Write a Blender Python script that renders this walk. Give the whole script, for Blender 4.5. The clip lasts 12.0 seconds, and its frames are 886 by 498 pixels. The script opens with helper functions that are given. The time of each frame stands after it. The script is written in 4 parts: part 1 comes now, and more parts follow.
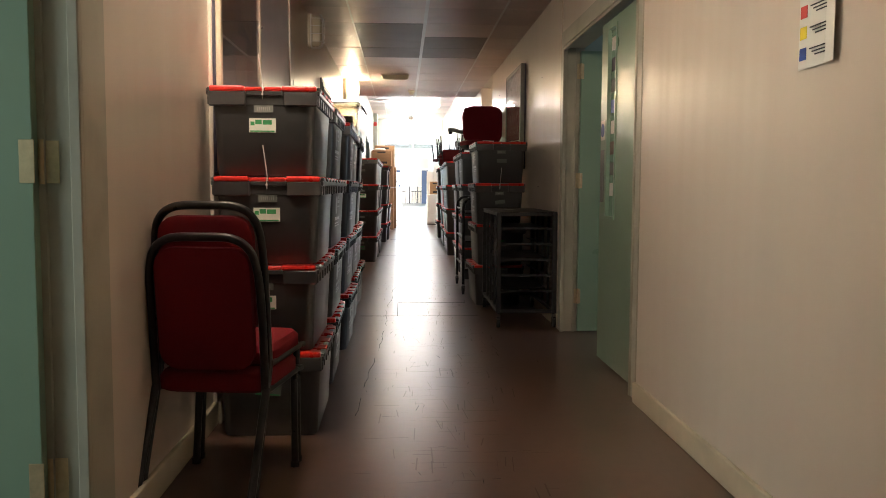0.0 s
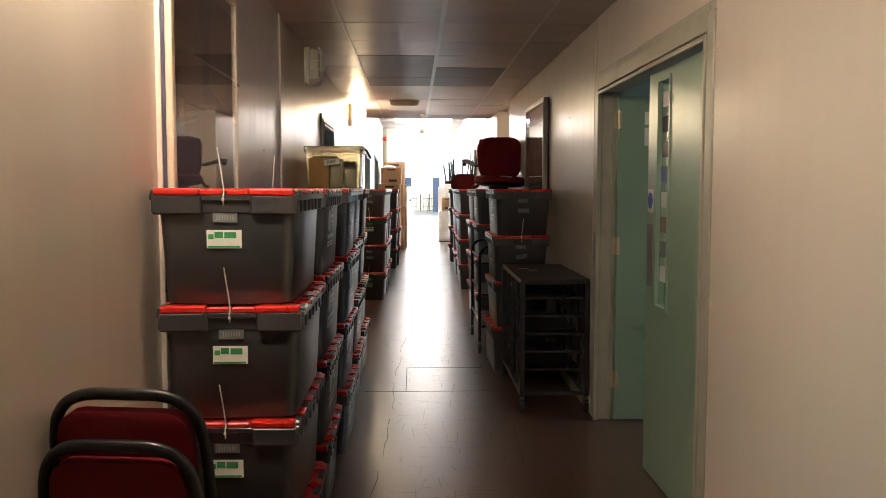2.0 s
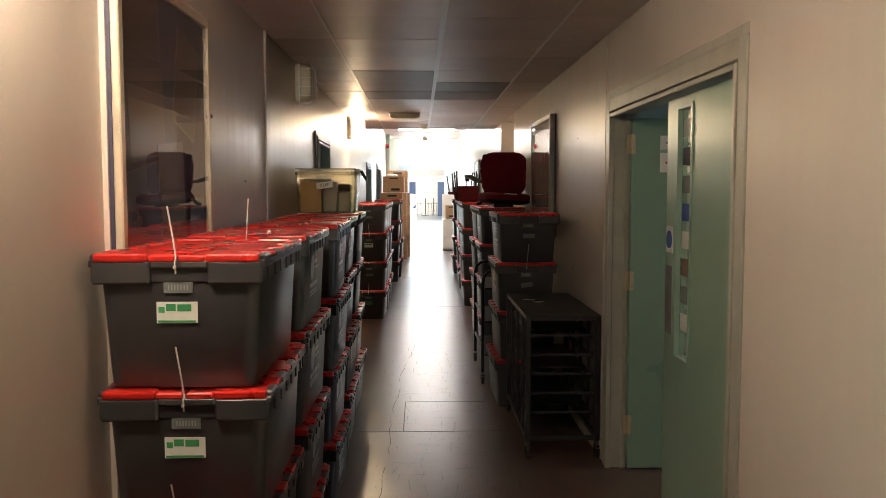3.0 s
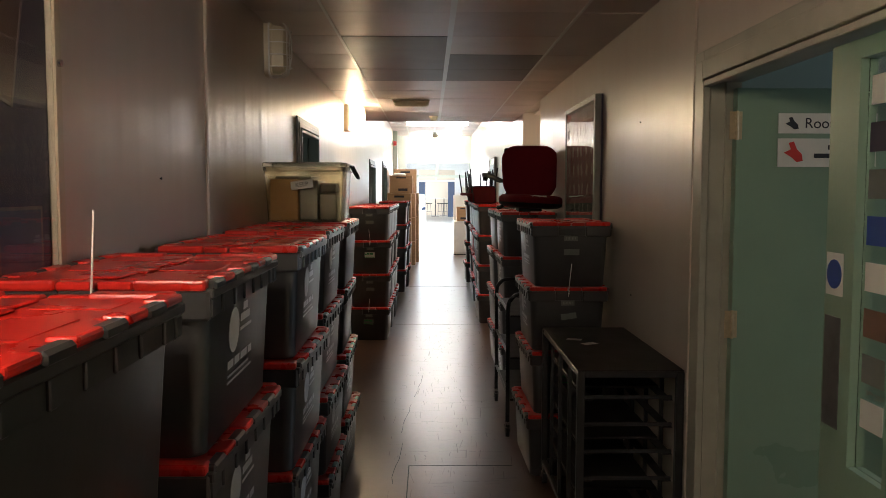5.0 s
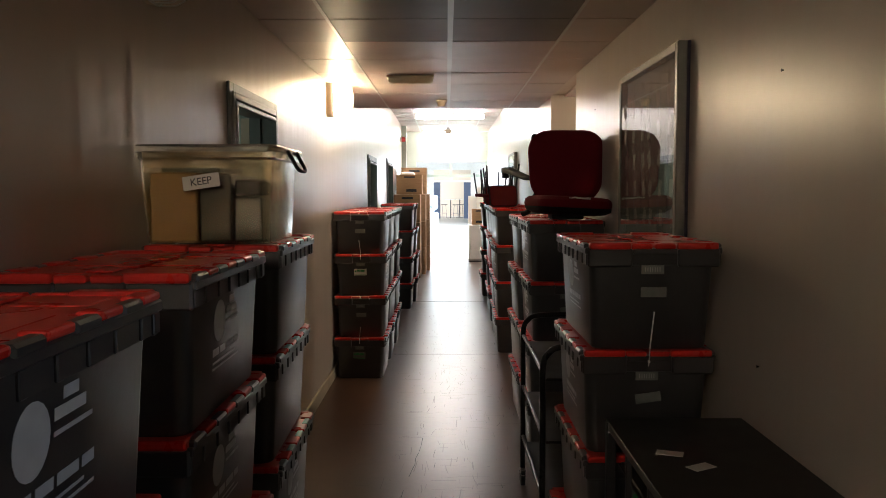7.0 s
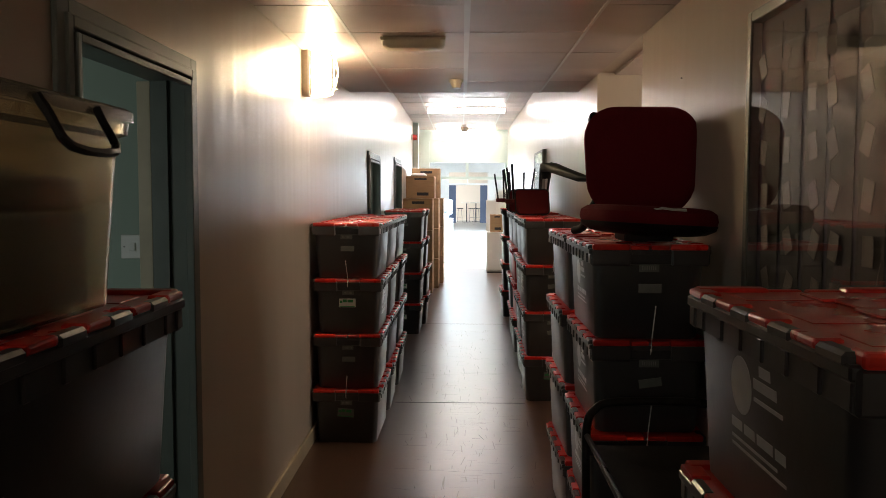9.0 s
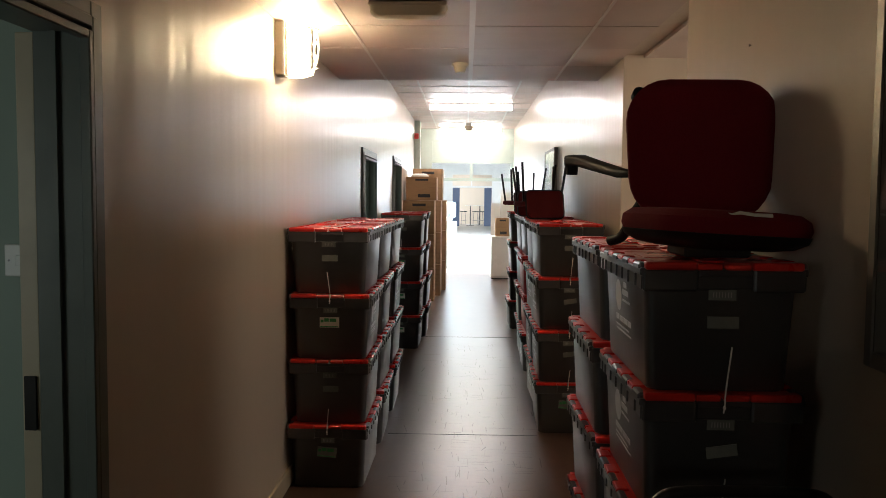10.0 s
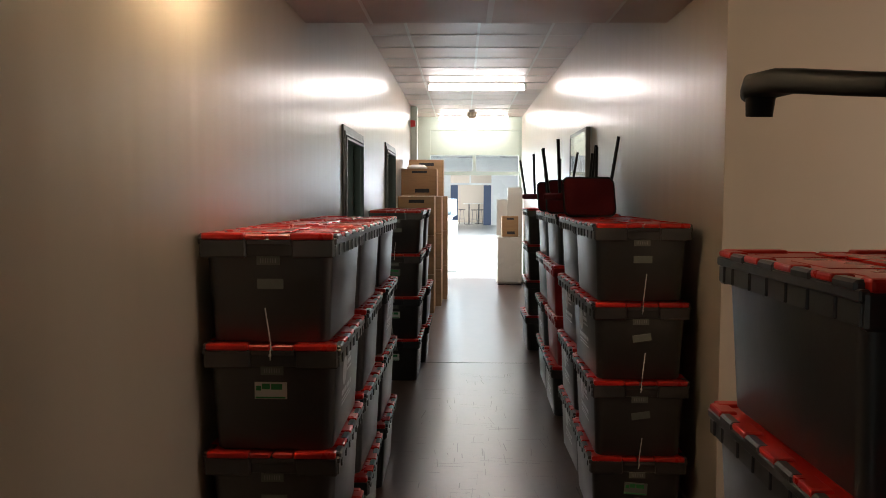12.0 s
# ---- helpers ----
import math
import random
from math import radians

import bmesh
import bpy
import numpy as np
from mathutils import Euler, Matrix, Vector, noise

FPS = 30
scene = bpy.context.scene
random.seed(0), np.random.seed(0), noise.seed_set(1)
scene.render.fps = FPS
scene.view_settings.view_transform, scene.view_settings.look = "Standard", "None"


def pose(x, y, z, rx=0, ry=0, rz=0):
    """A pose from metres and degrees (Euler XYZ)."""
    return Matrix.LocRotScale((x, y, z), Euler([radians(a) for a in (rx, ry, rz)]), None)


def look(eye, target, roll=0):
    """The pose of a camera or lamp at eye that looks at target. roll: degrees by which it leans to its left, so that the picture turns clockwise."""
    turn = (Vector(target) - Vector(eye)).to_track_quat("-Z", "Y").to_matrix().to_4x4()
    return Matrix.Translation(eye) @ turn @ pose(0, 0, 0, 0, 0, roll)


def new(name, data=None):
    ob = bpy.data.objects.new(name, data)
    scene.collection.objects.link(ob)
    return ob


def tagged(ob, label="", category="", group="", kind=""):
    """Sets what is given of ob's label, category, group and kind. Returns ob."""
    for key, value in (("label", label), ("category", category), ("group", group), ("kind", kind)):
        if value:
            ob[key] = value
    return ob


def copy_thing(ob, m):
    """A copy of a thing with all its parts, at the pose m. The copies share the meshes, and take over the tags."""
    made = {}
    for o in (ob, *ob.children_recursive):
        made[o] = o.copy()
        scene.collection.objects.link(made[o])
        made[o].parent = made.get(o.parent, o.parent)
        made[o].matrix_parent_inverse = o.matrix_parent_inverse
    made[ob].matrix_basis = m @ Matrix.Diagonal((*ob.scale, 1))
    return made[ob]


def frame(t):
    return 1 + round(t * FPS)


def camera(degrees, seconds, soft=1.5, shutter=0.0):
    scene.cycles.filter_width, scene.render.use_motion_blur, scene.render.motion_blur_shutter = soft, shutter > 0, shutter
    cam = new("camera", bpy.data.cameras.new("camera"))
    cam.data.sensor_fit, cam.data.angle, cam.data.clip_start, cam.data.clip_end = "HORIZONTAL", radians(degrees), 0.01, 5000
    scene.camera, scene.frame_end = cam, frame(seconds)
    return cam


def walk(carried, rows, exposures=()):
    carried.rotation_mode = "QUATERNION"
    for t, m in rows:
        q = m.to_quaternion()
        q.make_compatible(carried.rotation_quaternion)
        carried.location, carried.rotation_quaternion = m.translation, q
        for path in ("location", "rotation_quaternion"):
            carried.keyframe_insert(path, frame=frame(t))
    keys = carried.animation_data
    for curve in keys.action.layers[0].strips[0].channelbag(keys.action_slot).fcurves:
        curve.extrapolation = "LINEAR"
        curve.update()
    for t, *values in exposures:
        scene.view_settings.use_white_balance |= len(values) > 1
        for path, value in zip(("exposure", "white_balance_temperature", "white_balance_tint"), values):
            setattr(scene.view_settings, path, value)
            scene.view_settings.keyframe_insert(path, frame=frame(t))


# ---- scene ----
cam = camera(56.6, 12.0, soft=0.8)
PATH = [
    (0, (0.224, -0.065, 0.974), (0.321, 1.928, 0.826), 0.3),
    (0.5, (0.195, 0.133, 1.059), (0.276, 2.126, 0.910), 0.3),
    (1, (0.231, 0.307, 1.161), (0.309, 2.300, 1.015), 0.2),
    (1.5, (0.249, 0.512, 1.256), (0.319, 2.505, 1.109), 0.1),
    (2, (0.240, 0.722, 1.352), (0.309, 2.716, 1.207), 0.1),
    (2.5, (0.288, 0.920, 1.429), (0.357, 2.914, 1.286), 0.0),
    (3, (0.287, 1.090, 1.505), (0.343, 3.084, 1.364), -0.0),
    (3.2, (0.270, 1.192, 1.507), (0.320, 3.186, 1.371), -0.0),
    (5, (0.296, 2.439, 1.513), (0.328, 4.434, 1.372), 0.1),
    (5.5, (0.354, 2.858, 1.522), (0.377, 4.852, 1.382), -0.0),
    (6, (0.343, 3.283, 1.512), (0.357, 5.278, 1.371), -0.1),
    (6.5, (0.352, 3.691, 1.507), (0.358, 5.686, 1.367), -0.1),
    (7, (0.385, 4.123, 1.512), (0.376, 6.118, 1.373), -0.1),
    (7.5, (0.353, 4.550, 1.515), (0.334, 6.546, 1.380), -0.1),
    (9.5, (0.392, 6.145, 1.526), (0.338, 8.140, 1.397), 0.3),
    (10, (0.384, 6.532, 1.512), (0.329, 8.528, 1.387), 0.5),
    (10.5, (0.356, 6.913, 1.513), (0.303, 8.908, 1.387), 0.5),
    (11, (0.365, 7.340, 1.494), (0.311, 9.335, 1.372), 0.2),
    (11.5, (0.306, 7.773, 1.482), (0.255, 9.769, 1.356), 0.3),
    (12, (0.277, 8.213, 1.466), (0.230, 10.209, 1.338), 0.2),
]
EXPOSURES = [(0.0, 0.66), (1.5, 0.74), (2.4, 0.62), (3.0, 0.45), (5.0, 0.25), (7.5, 0.2), (9.5, -0.1), (10.7, -0.12), (11.5, -0.42), (12.0, -0.5)]
walk(cam, [(t, look(eye, target, roll)) for t, eye, target, roll in PATH], EXPOSURES)

# ---- plan, metres ----
XL, XR = -0.537, 1.315          # corridor walls
Y0, Y1, Y2 = -4.0, 12.49, 22.85  # back wall, end of the low ceiling, glazed screen
YF = 50.0                       # far wall of the hall beyond
ZC, ZC2 = 2.35, 2.862            # low and high ceiling
OPEN_A, OPEN_B = 10.09, 11.52    # side opening in the right wall

# ---- world and lamps ----
world = bpy.data.worlds.new("world")
scene.world = world
world.use_nodes = True
wn = world.node_tree
sky = wn.nodes.new("ShaderNodeTexSky")
sky.sky_type = "NISHITA"
sky.sun_disc = False
sky.sun_elevation = radians(40)
sky.sun_rotation = radians(60)
wn.links.new(sky.outputs[0], wn.nodes["Background"].inputs[0])
wn.nodes["Background"].inputs[1].default_value = 0.12


def area_lamp(name, eye, target, sx, sy, watts, color=(1, 1, 1)):
    d = bpy.data.lights.new(name, "AREA")
    d.shape, d.size, d.size_y, d.energy, d.color = "RECTANGLE", sx, sy, watts, color
    ob = new(name, d)
    ob.matrix_world = look(eye, target)
    return ob


# sky light in the hall's window openings, and for unseen windows of side rooms
area_lamp("window_light_hall_west", (-2.9, 31, 1.9), (0.4, 31, 1.3), 14.0, 1.9, 2800, (0.82, 0.91, 1.0))
area_lamp("window_light_hall_east", (3.7, 31, 1.9), (0.4, 31, 1.3), 14.0, 1.9, 2800, (0.82, 0.91, 1.0))
area_lamp("window_light_room_west", (-3.3, 0.2, 1.5), (-0.6, 1.4, 1.2), 1.6, 1.2, 30, (0.85, 1.0, 0.98))
area_lamp("window_light_room_b", (4.3, 5.08, 1.6), (-0.5, 5.4, 1.2), 0.9, 1.2, 13, (0.68, 0.80, 1.0))
# fill lamps added inside windowless rooms to lift their green walls
area_lamp("window_light_room_c", (-2.1, 6.7, 1.25), (-1.5, 8.6, 0.95), 1.4, 1.1, 8, (0.9, 1.0, 0.95))
area_lamp("window_light_room_d", (-3.1, 14.0, 1.6), (-0.7, 14.3, 1.2), 1.4, 1.1, 20, (0.9, 1.0, 0.95))
area_lamp("window_light_room_e", (-3.1, 17.3, 1.6), (-0.7, 17.6, 1.2), 1.4, 1.1, 20, (0.9, 1.0, 0.95))
# added fill that brightens the end wall beyond the hall; no window there
area_lamp("window_light_beyond", (-2.9, 52.3, 1.7), (0.5, 53.5, 1.4), 3.0, 1.8, 420, (0.95, 0.97, 1.0))
# added fill for the closed side passage, in front of its end wall
area_lamp("window_light_passage", (3.55, 10.7, 1.6), (1.4, 10.7, 1.2), 0.9, 1.1, 22, (1.0, 0.88, 0.75))


# ---- materials ----
def material(name, color, rough=0.5, metal=0.0, vary=0.12, scale=6.0, stain=0.0, stain_scale=1.5, stain_color=None,
             bump=0.0, bump_scale=120.0, bump_deep=0.004, stretch=(1, 1, 1), spec=0.5, rough_vary=0.08, island=0.0, coat=0.0, fine_detail=6.0):
    m = bpy.data.materials.new(name)
    m.use_nodes = True
    nt = m.node_tree
    bs = nt.nodes["Principled BSDF"]
    bs.inputs["Metallic"].default_value = metal
    bs.inputs["Specular IOR Level"].default_value = spec
    bs.inputs["Coat Weight"].default_value = coat
    co = nt.nodes.new("ShaderNodeTexCoord")
    mp = nt.nodes.new("ShaderNodeMapping")
    mp.inputs["Scale"].default_value = stretch
    nt.links.new(co.outputs["Object"], mp.inputs[0])

    def noise_node(sc, detail=6.0):
        n = nt.nodes.new("ShaderNodeTexNoise")
        n.inputs["Scale"].default_value, n.inputs["Detail"].default_value = sc, detail
        nt.links.new(mp.outputs[0], n.inputs["Vector"])
        return n

    fine = noise_node(scale, fine_detail)
    ramp = nt.nodes.new("ShaderNodeMapRange")
    ramp.inputs[3].default_value, ramp.inputs[4].default_value = 1 - vary, 1 + vary
    nt.links.new(fine.outputs[0], ramp.inputs[0])
    mul = nt.nodes.new("ShaderNodeVectorMath")
    mul.operation = "SCALE"
    mul.inputs[0].default_value = color
    nt.links.new(ramp.outputs[0], mul.inputs["Scale"])
    out = mul.outputs[0]
    if island:
        geo = nt.nodes.new("ShaderNodeNewGeometry")
        r2 = nt.nodes.new("ShaderNodeMapRange")
        r2.inputs[3].default_value, r2.inputs[4].default_value = 1 - island, 1 + island * 0.4
        nt.links.new(geo.outputs["Random Per Island"], r2.inputs[0])
        m2 = nt.nodes.new("ShaderNodeVectorMath")
        m2.operation = "SCALE"
        nt.links.new(out, m2.inputs[0])
        nt.links.new(r2.outputs[0], m2.inputs["Scale"])
        out = m2.outputs[0]
    if stain:
        big = noise_node(stain_scale, fine_detail + 1)
        r3 = nt.nodes.new("ShaderNodeMapRange")
        r3.inputs[1].default_value, r3.inputs[2].default_value = 0.5, 0.72
        r3.inputs[4].default_value = stain
        nt.links.new(big.outputs[0], r3.inputs[0])
        mx = nt.nodes.new("ShaderNodeMix")
        mx.data_type = "RGBA"
        mx.inputs["B"].default_value = (*(stain_color or [c * 0.5 for c in color]), 1)
        nt.links.new(r3.outputs[0], mx.inputs["Factor"])
        nt.links.new(out, mx.inputs["A"])
        out = mx.outputs["Result"]
    nt.links.new(out, bs.inputs["Base Color"])
    rr = nt.nodes.new("ShaderNodeMapRange")
    rr.inputs[3].default_value, rr.inputs[4].default_value = max(0.02, rough - rough_vary), min(1, rough + rough_vary)
    rn = noise_node(scale * 0.37, fine_detail)
    nt.links.new(rn.outputs[0], rr.inputs[0])
    nt.links.new(rr.outputs[0], bs.inputs["Roughness"])
    if bump:
        bn = noise_node(bump_scale, min(4.0, fine_detail))
        b = nt.nodes.new("ShaderNodeBump")
        b.inputs["Strength"].default_value = bump
        b.inputs["Distance"].default_value = bump_deep
        nt.links.new(bn.outputs[0], b.inputs["Height"])
        nt.links.new(b.outputs[0], bs.inputs["Normal"])
    return m


def glowing(name, color, strength):
    m = bpy.data.materials.new(name)
    m.use_nodes = True
    bs = m.node_tree.nodes["Principled BSDF"]
    bs.inputs["Base Color"].default_value = (0.8, 0.8, 0.8, 1)
    bs.inputs["Emission Color"].default_value = (*color, 1)
    bs.inputs["Emission Strength"].default_value = strength
    return m


def glass(name, color=(0.95, 0.97, 0.97), rough=0.0, alpha=1.0, ior=1.45):
    m = bpy.data.materials.new(name)
    m.use_nodes = True
    bs = m.node_tree.nodes["Principled BSDF"]
    bs.inputs["Base Color"].default_value = (*color, 1)
    bs.inputs["Roughness"].default_value = rough
    bs.inputs["IOR"].default_value = ior
    bs.inputs["Transmission Weight"].default_value = 1.0
    bs.inputs["Alpha"].default_value = alpha
    return m


M_WALL = material("cream_gloss_paint", (0.63, 0.545, 0.455), 0.3, vary=0.04, scale=3, stain=0.1, stain_scale=1.3,
                  stain_color=(0.5, 0.43, 0.34), bump=0.5, bump_scale=7, bump_deep=0.010, stretch=(1, 1, 0.12), rough_vary=0.04, fine_detail=1.2)
M_TRIM = material("cream_trim_paint", (0.60, 0.52, 0.38), 0.35, vary=0.08, scale=9, stain=0.4, stain_scale=5,
                  stain_color=(0.36, 0.30, 0.22), bump=0.15, bump_scale=30)
M_FRAME = material("grey_cream_frame", (0.42, 0.40, 0.32), 0.38, vary=0.1, scale=8, stain=0.4, stain_scale=6,
                   stain_color=(0.25, 0.23, 0.18), bump=0.1, bump_scale=40)
M_DARKFRAME = material("grey_green_frame", (0.16, 0.18, 0.16), 0.4, vary=0.1, scale=8, stain=0.3, stain_scale=6)
M_GREEN = material("pale_green_door", (0.24, 0.345, 0.25), 0.3, vary=0.06, scale=4, stain=0.25, stain_scale=2.5,
                   stain_color=(0.16, 0.30, 0.23), bump=0.08, bump_scale=40)
M_ROOM = material("pale_green_wall", (0.32, 0.41, 0.35), 0.55, vary=0.05, scale=3, stain=0.2, stain_scale=1.0)


def floor_material():
    """Brown sheet vinyl: soft mottling, worn paths, and gloss that varies in cross streaks."""
    m = bpy.data.materials.new("brown_sheet_floor")
    m.use_nodes = True
    nt = m.node_tree
    bs = nt.nodes["Principled BSDF"]
    bs.inputs["Specular IOR Level"].default_value = 0.6
    co = nt.nodes.new("ShaderNodeTexCoord")

    def spread(scale, detail, stretch, lo, hi):
        mp = nt.nodes.new("ShaderNodeMapping")
        mp.inputs["Scale"].default_value = stretch
        nt.links.new(co.outputs["Object"], mp.inputs[0])
        n = nt.nodes.new("ShaderNodeTexNoise")
        n.inputs["Scale"].default_value, n.inputs["Detail"].default_value = scale, detail
        nt.links.new(mp.outputs[0], n.inputs["Vector"])
        r = nt.nodes.new("ShaderNodeMapRange")
        r.inputs[1].default_value, r.inputs[2].default_value = 0.3, 0.7
        r.inputs[3].default_value, r.inputs[4].default_value = lo, hi
        nt.links.new(n.outputs[0], r.inputs[0])
        return r.outputs[0]

    mix = nt.nodes.new("ShaderNodeMix")
    mix.data_type = "RGBA"
    mix.inputs["A"].default_value = (0.112, 0.060, 0.042, 1)
    mix.inputs["B"].default_value = (0.094, 0.053, 0.039, 1)
    nt.links.new(spread(5, 1.0, (1, 0.6, 1), 0, 1), mix.inputs["Factor"])
    sc = nt.nodes.new("ShaderNodeVectorMath")
    sc.operation = "SCALE"
    nt.links.new(mix.outputs["Result"], sc.inputs[0])
    nt.links.new(spread(24, 1.0, (1, 1, 1), 0.95, 1.05), sc.inputs["Scale"])
    nt.links.new(sc.outputs[0], bs.inputs["Base Color"])
    bs.inputs["Roughness"].default_value = 0.275
    return m


M_FLOOR = floor_material()
M_SCUFF = material("dull_scratched_vinyl", (0.075, 0.045, 0.034), 0.42, vary=0.2, scale=20)
M_HALLFLOOR = material("pale_hall_floor", (0.45, 0.45, 0.44), 0.3, vary=0.1, scale=2, stain=0.3, stain_scale=0.8)
M_TILE = material("grey_ceiling_tile", (0.68, 0.57, 0.52), 0.42, vary=0.05, scale=5, stain=0.2, stain_scale=3, island=0.18,
                  bump=0.1, bump_scale=60)
M_TILE2 = material("dark_ceiling_tile", (0.22, 0.19, 0.17), 0.5, vary=0.05, scale=5, stain=0.2, stain_scale=3)
M_GRID = material("white_ceiling_grid", (0.75, 0.72, 0.68), 0.4, vary=0.05)
M_GREY = material("dark_grey_plastic", (0.036, 0.035, 0.036), 0.32, spec=0.9, vary=0.15, scale=10, stain=0.5, stain_scale=4,
                  stain_color=(0.05, 0.05, 0.052), bump=0.3, bump_scale=9)
M_RED = material("red_lid_plastic", (0.62, 0.022, 0.014), 0.29, vary=0.12, scale=12, stain=0.3, stain_scale=7,
                 stain_color=(0.42, 0.02, 0.015), bump=0.1, bump_scale=50)
M_REDBODY = material("red_crate_plastic", (0.34, 0.012, 0.012), 0.35, vary=0.12, scale=12)
M_PRINT = material("white_print", (0.52, 0.53, 0.54), 0.45, vary=0.15, scale=30)
# white paper with the shade of the crate fronts put into its grey
M_SHADEPAPER = material("shade_greyed_paper", (0.16, 0.17, 0.155), 0.6, vary=0.15, scale=40)
M_PAPER = material("white_paper", (0.72, 0.70, 0.64), 0.6, vary=0.06, scale=25)
M_GREENINK = material("green_ink", (0.05, 0.30, 0.10), 0.6, vary=0.15, scale=60)
M_INK = material("black_ink", (0.03, 0.03, 0.035), 0.6)
M_GREYINK = material("grey_ink", (0.30, 0.29, 0.28), 0.6)
M_TIE = material("white_nylon_tie", (0.78, 0.76, 0.72), 0.35)
M_BLACK = material("black_painted_steel", (0.012, 0.012, 0.013), 0.3, spec=0.35, vary=0.2, scale=20, stain=0.3, stain_scale=20,
                   stain_color=(0.06, 0.055, 0.05))
M_STEEL = material("dull_galvanised_steel", (0.22, 0.21, 0.22), 0.36, 0.75, vary=0.2, scale=25, stain=0.4, stain_scale=14)
M_DARKSTEEL = material("dark_steel", (0.022, 0.019, 0.018), 0.4, 0.0, spec=0.3, vary=0.2, scale=25, stain=0.4, stain_scale=14)
M_RACK = material("worn_grey_rack_steel", (0.045, 0.044, 0.046), 0.36, 0.35, vary=0.25, scale=25, stain=0.4, stain_scale=14)
M_CHROME = material("worn_chrome", (0.6, 0.6, 0.6), 0.2, 1.0, vary=0.1)
M_BRASS = material("worn_brass", (0.60, 0.48, 0.30), 0.35, 0.6, vary=0.25, scale=60)
M_FABRIC = material("dark_red_fabric", (0.15, 0.007, 0.013), 0.9, vary=0.22, scale=220, stain=0.25, stain_scale=9,
                    stain_color=(0.09, 0.005, 0.008), bump=0.5, bump_scale=700, spec=0.2)
M_FABRIC2 = material("maroon_fabric", (0.11, 0.014, 0.018), 0.9, vary=0.2, scale=200, bump=0.4, bump_scale=600, spec=0.2)
M_RUBBER = material("black_rubber", (0.02, 0.02, 0.02), 0.7)
M_BLACKPL = material("black_moulded_plastic", (0.014, 0.013, 0.013), 0.55, vary=0.1, spec=0.15)
M_CARD = material("brown_cardboard", (0.40, 0.25, 0.13), 0.75, vary=0.08, scale=12, stain=0.25, stain_scale=5, bump=0.1,
                  bump_scale=90, stretch=(1, 1, 6))
M_WHITE = material("white_enamel", (0.76, 0.76, 0.74), 0.28, vary=0.04, scale=3)
M_OFFWHITE = material("yellowed_plastic", (0.62, 0.55, 0.42), 0.35, vary=0.06, scale=10)
M_BLUE = material("dark_blue_paint", (0.05, 0.08, 0.16), 0.5, vary=0.1)
M_BLUESIGN = material("blue_sign", (0.02, 0.06, 0.30), 0.4)
M_REDSIGN = material("red_print", (0.60, 0.05, 0.04), 0.5)
M_YELLOW = material("yellow_print", (0.75, 0.60, 0.03), 0.5)
M_SCREEN = material("pale_green_screen_paint", (0.48, 0.56, 0.50), 0.4, vary=0.05)
M_ALU = material("grey_aluminium", (0.24, 0.23, 0.21), 0.4, 0.7, vary=0.1, scale=15)
M_POSTER_A = material("violet_brown_display", (0.055, 0.045, 0.075), 0.6, vary=0.3, scale=4)
M_POSTER_B = material("brown_photo_print", (0.15, 0.085, 0.06), 0.5, vary=0.5, scale=12)
M_POSTER_C = material("pale_photo_print", (0.22, 0.17, 0.15), 0.5, vary=0.4, scale=9)
M_POSTER_D = material("blue_grey_photo_print", (0.10, 0.11, 0.15), 0.5, vary=0.5, scale=7)
M_POSTER_E = material("dark_brown_photo_print", (0.035, 0.022, 0.018), 0.6, vary=0.5, scale=10)
M_GLASS = glass("window_glass")
M_CASEGLASS = glass("display_glass", (0.95, 0.95, 0.95), 0.0, 1.0, 1.4)
M_CLEAR = glass("clear_amber_polypropylene", (0.86, 0.76, 0.54), 0.16)
M_TUBE = glowing("fluorescent_tube", (1.0, 0.91, 0.86), 52.0)
M_WARMBULB = glowing("warm_lamp_glow", (1.0, 0.86, 0.68), 185.0)
M_BULB = glowing("warm_bulkhead_glow", (1.0, 0.78, 0.48), 105.0)
M_DIFFUSER = material("yellowed_diffuser", (0.62, 0.56, 0.42), 0.3, vary=0.05)


# ---- mesh helpers ----
def bm_box(cx, cy, cz, sx, sy, sz, bev=0.0, seg=1, bm=None):
    bm = bm or bmesh.new()
    r = bmesh.ops.create_cube(bm, size=1.0, matrix=Matrix.Translation((cx, cy, cz)) @ Matrix.Diagonal((sx, sy, sz, 1)))
    if bev:
        es = {e for v in r["verts"] for e in v.link_edges}
        bmesh.ops.bevel(bm, geom=list(es), offset=bev, segments=seg, affect="EDGES", profile=0.5)
    return bm


def bm_span(x0, x1, y0, y1, z0, z1, bev=0.0, seg=1, bm=None):
    return bm_box((x0 + x1) / 2, (y0 + y1) / 2, (z0 + z1) / 2, x1 - x0, y1 - y0, z1 - z0, bev, seg, bm)


def bm_cyl(p0, p1, r0, r1=None, n=12, bm=None):
    bm = bm or bmesh.new()
    p0, p1 = Vector(p0), Vector(p1)
    d = p1 - p0
    m = Matrix.Translation((p0 + p1) / 2) @ d.to_track_quat("Z", "Y").to_matrix().to_4x4()
    bmesh.ops.create_cone(bm, cap_ends=True, segments=n, radius1=r0, radius2=r0 if r1 is None else r1, depth=d.length, matrix=m)
    return bm


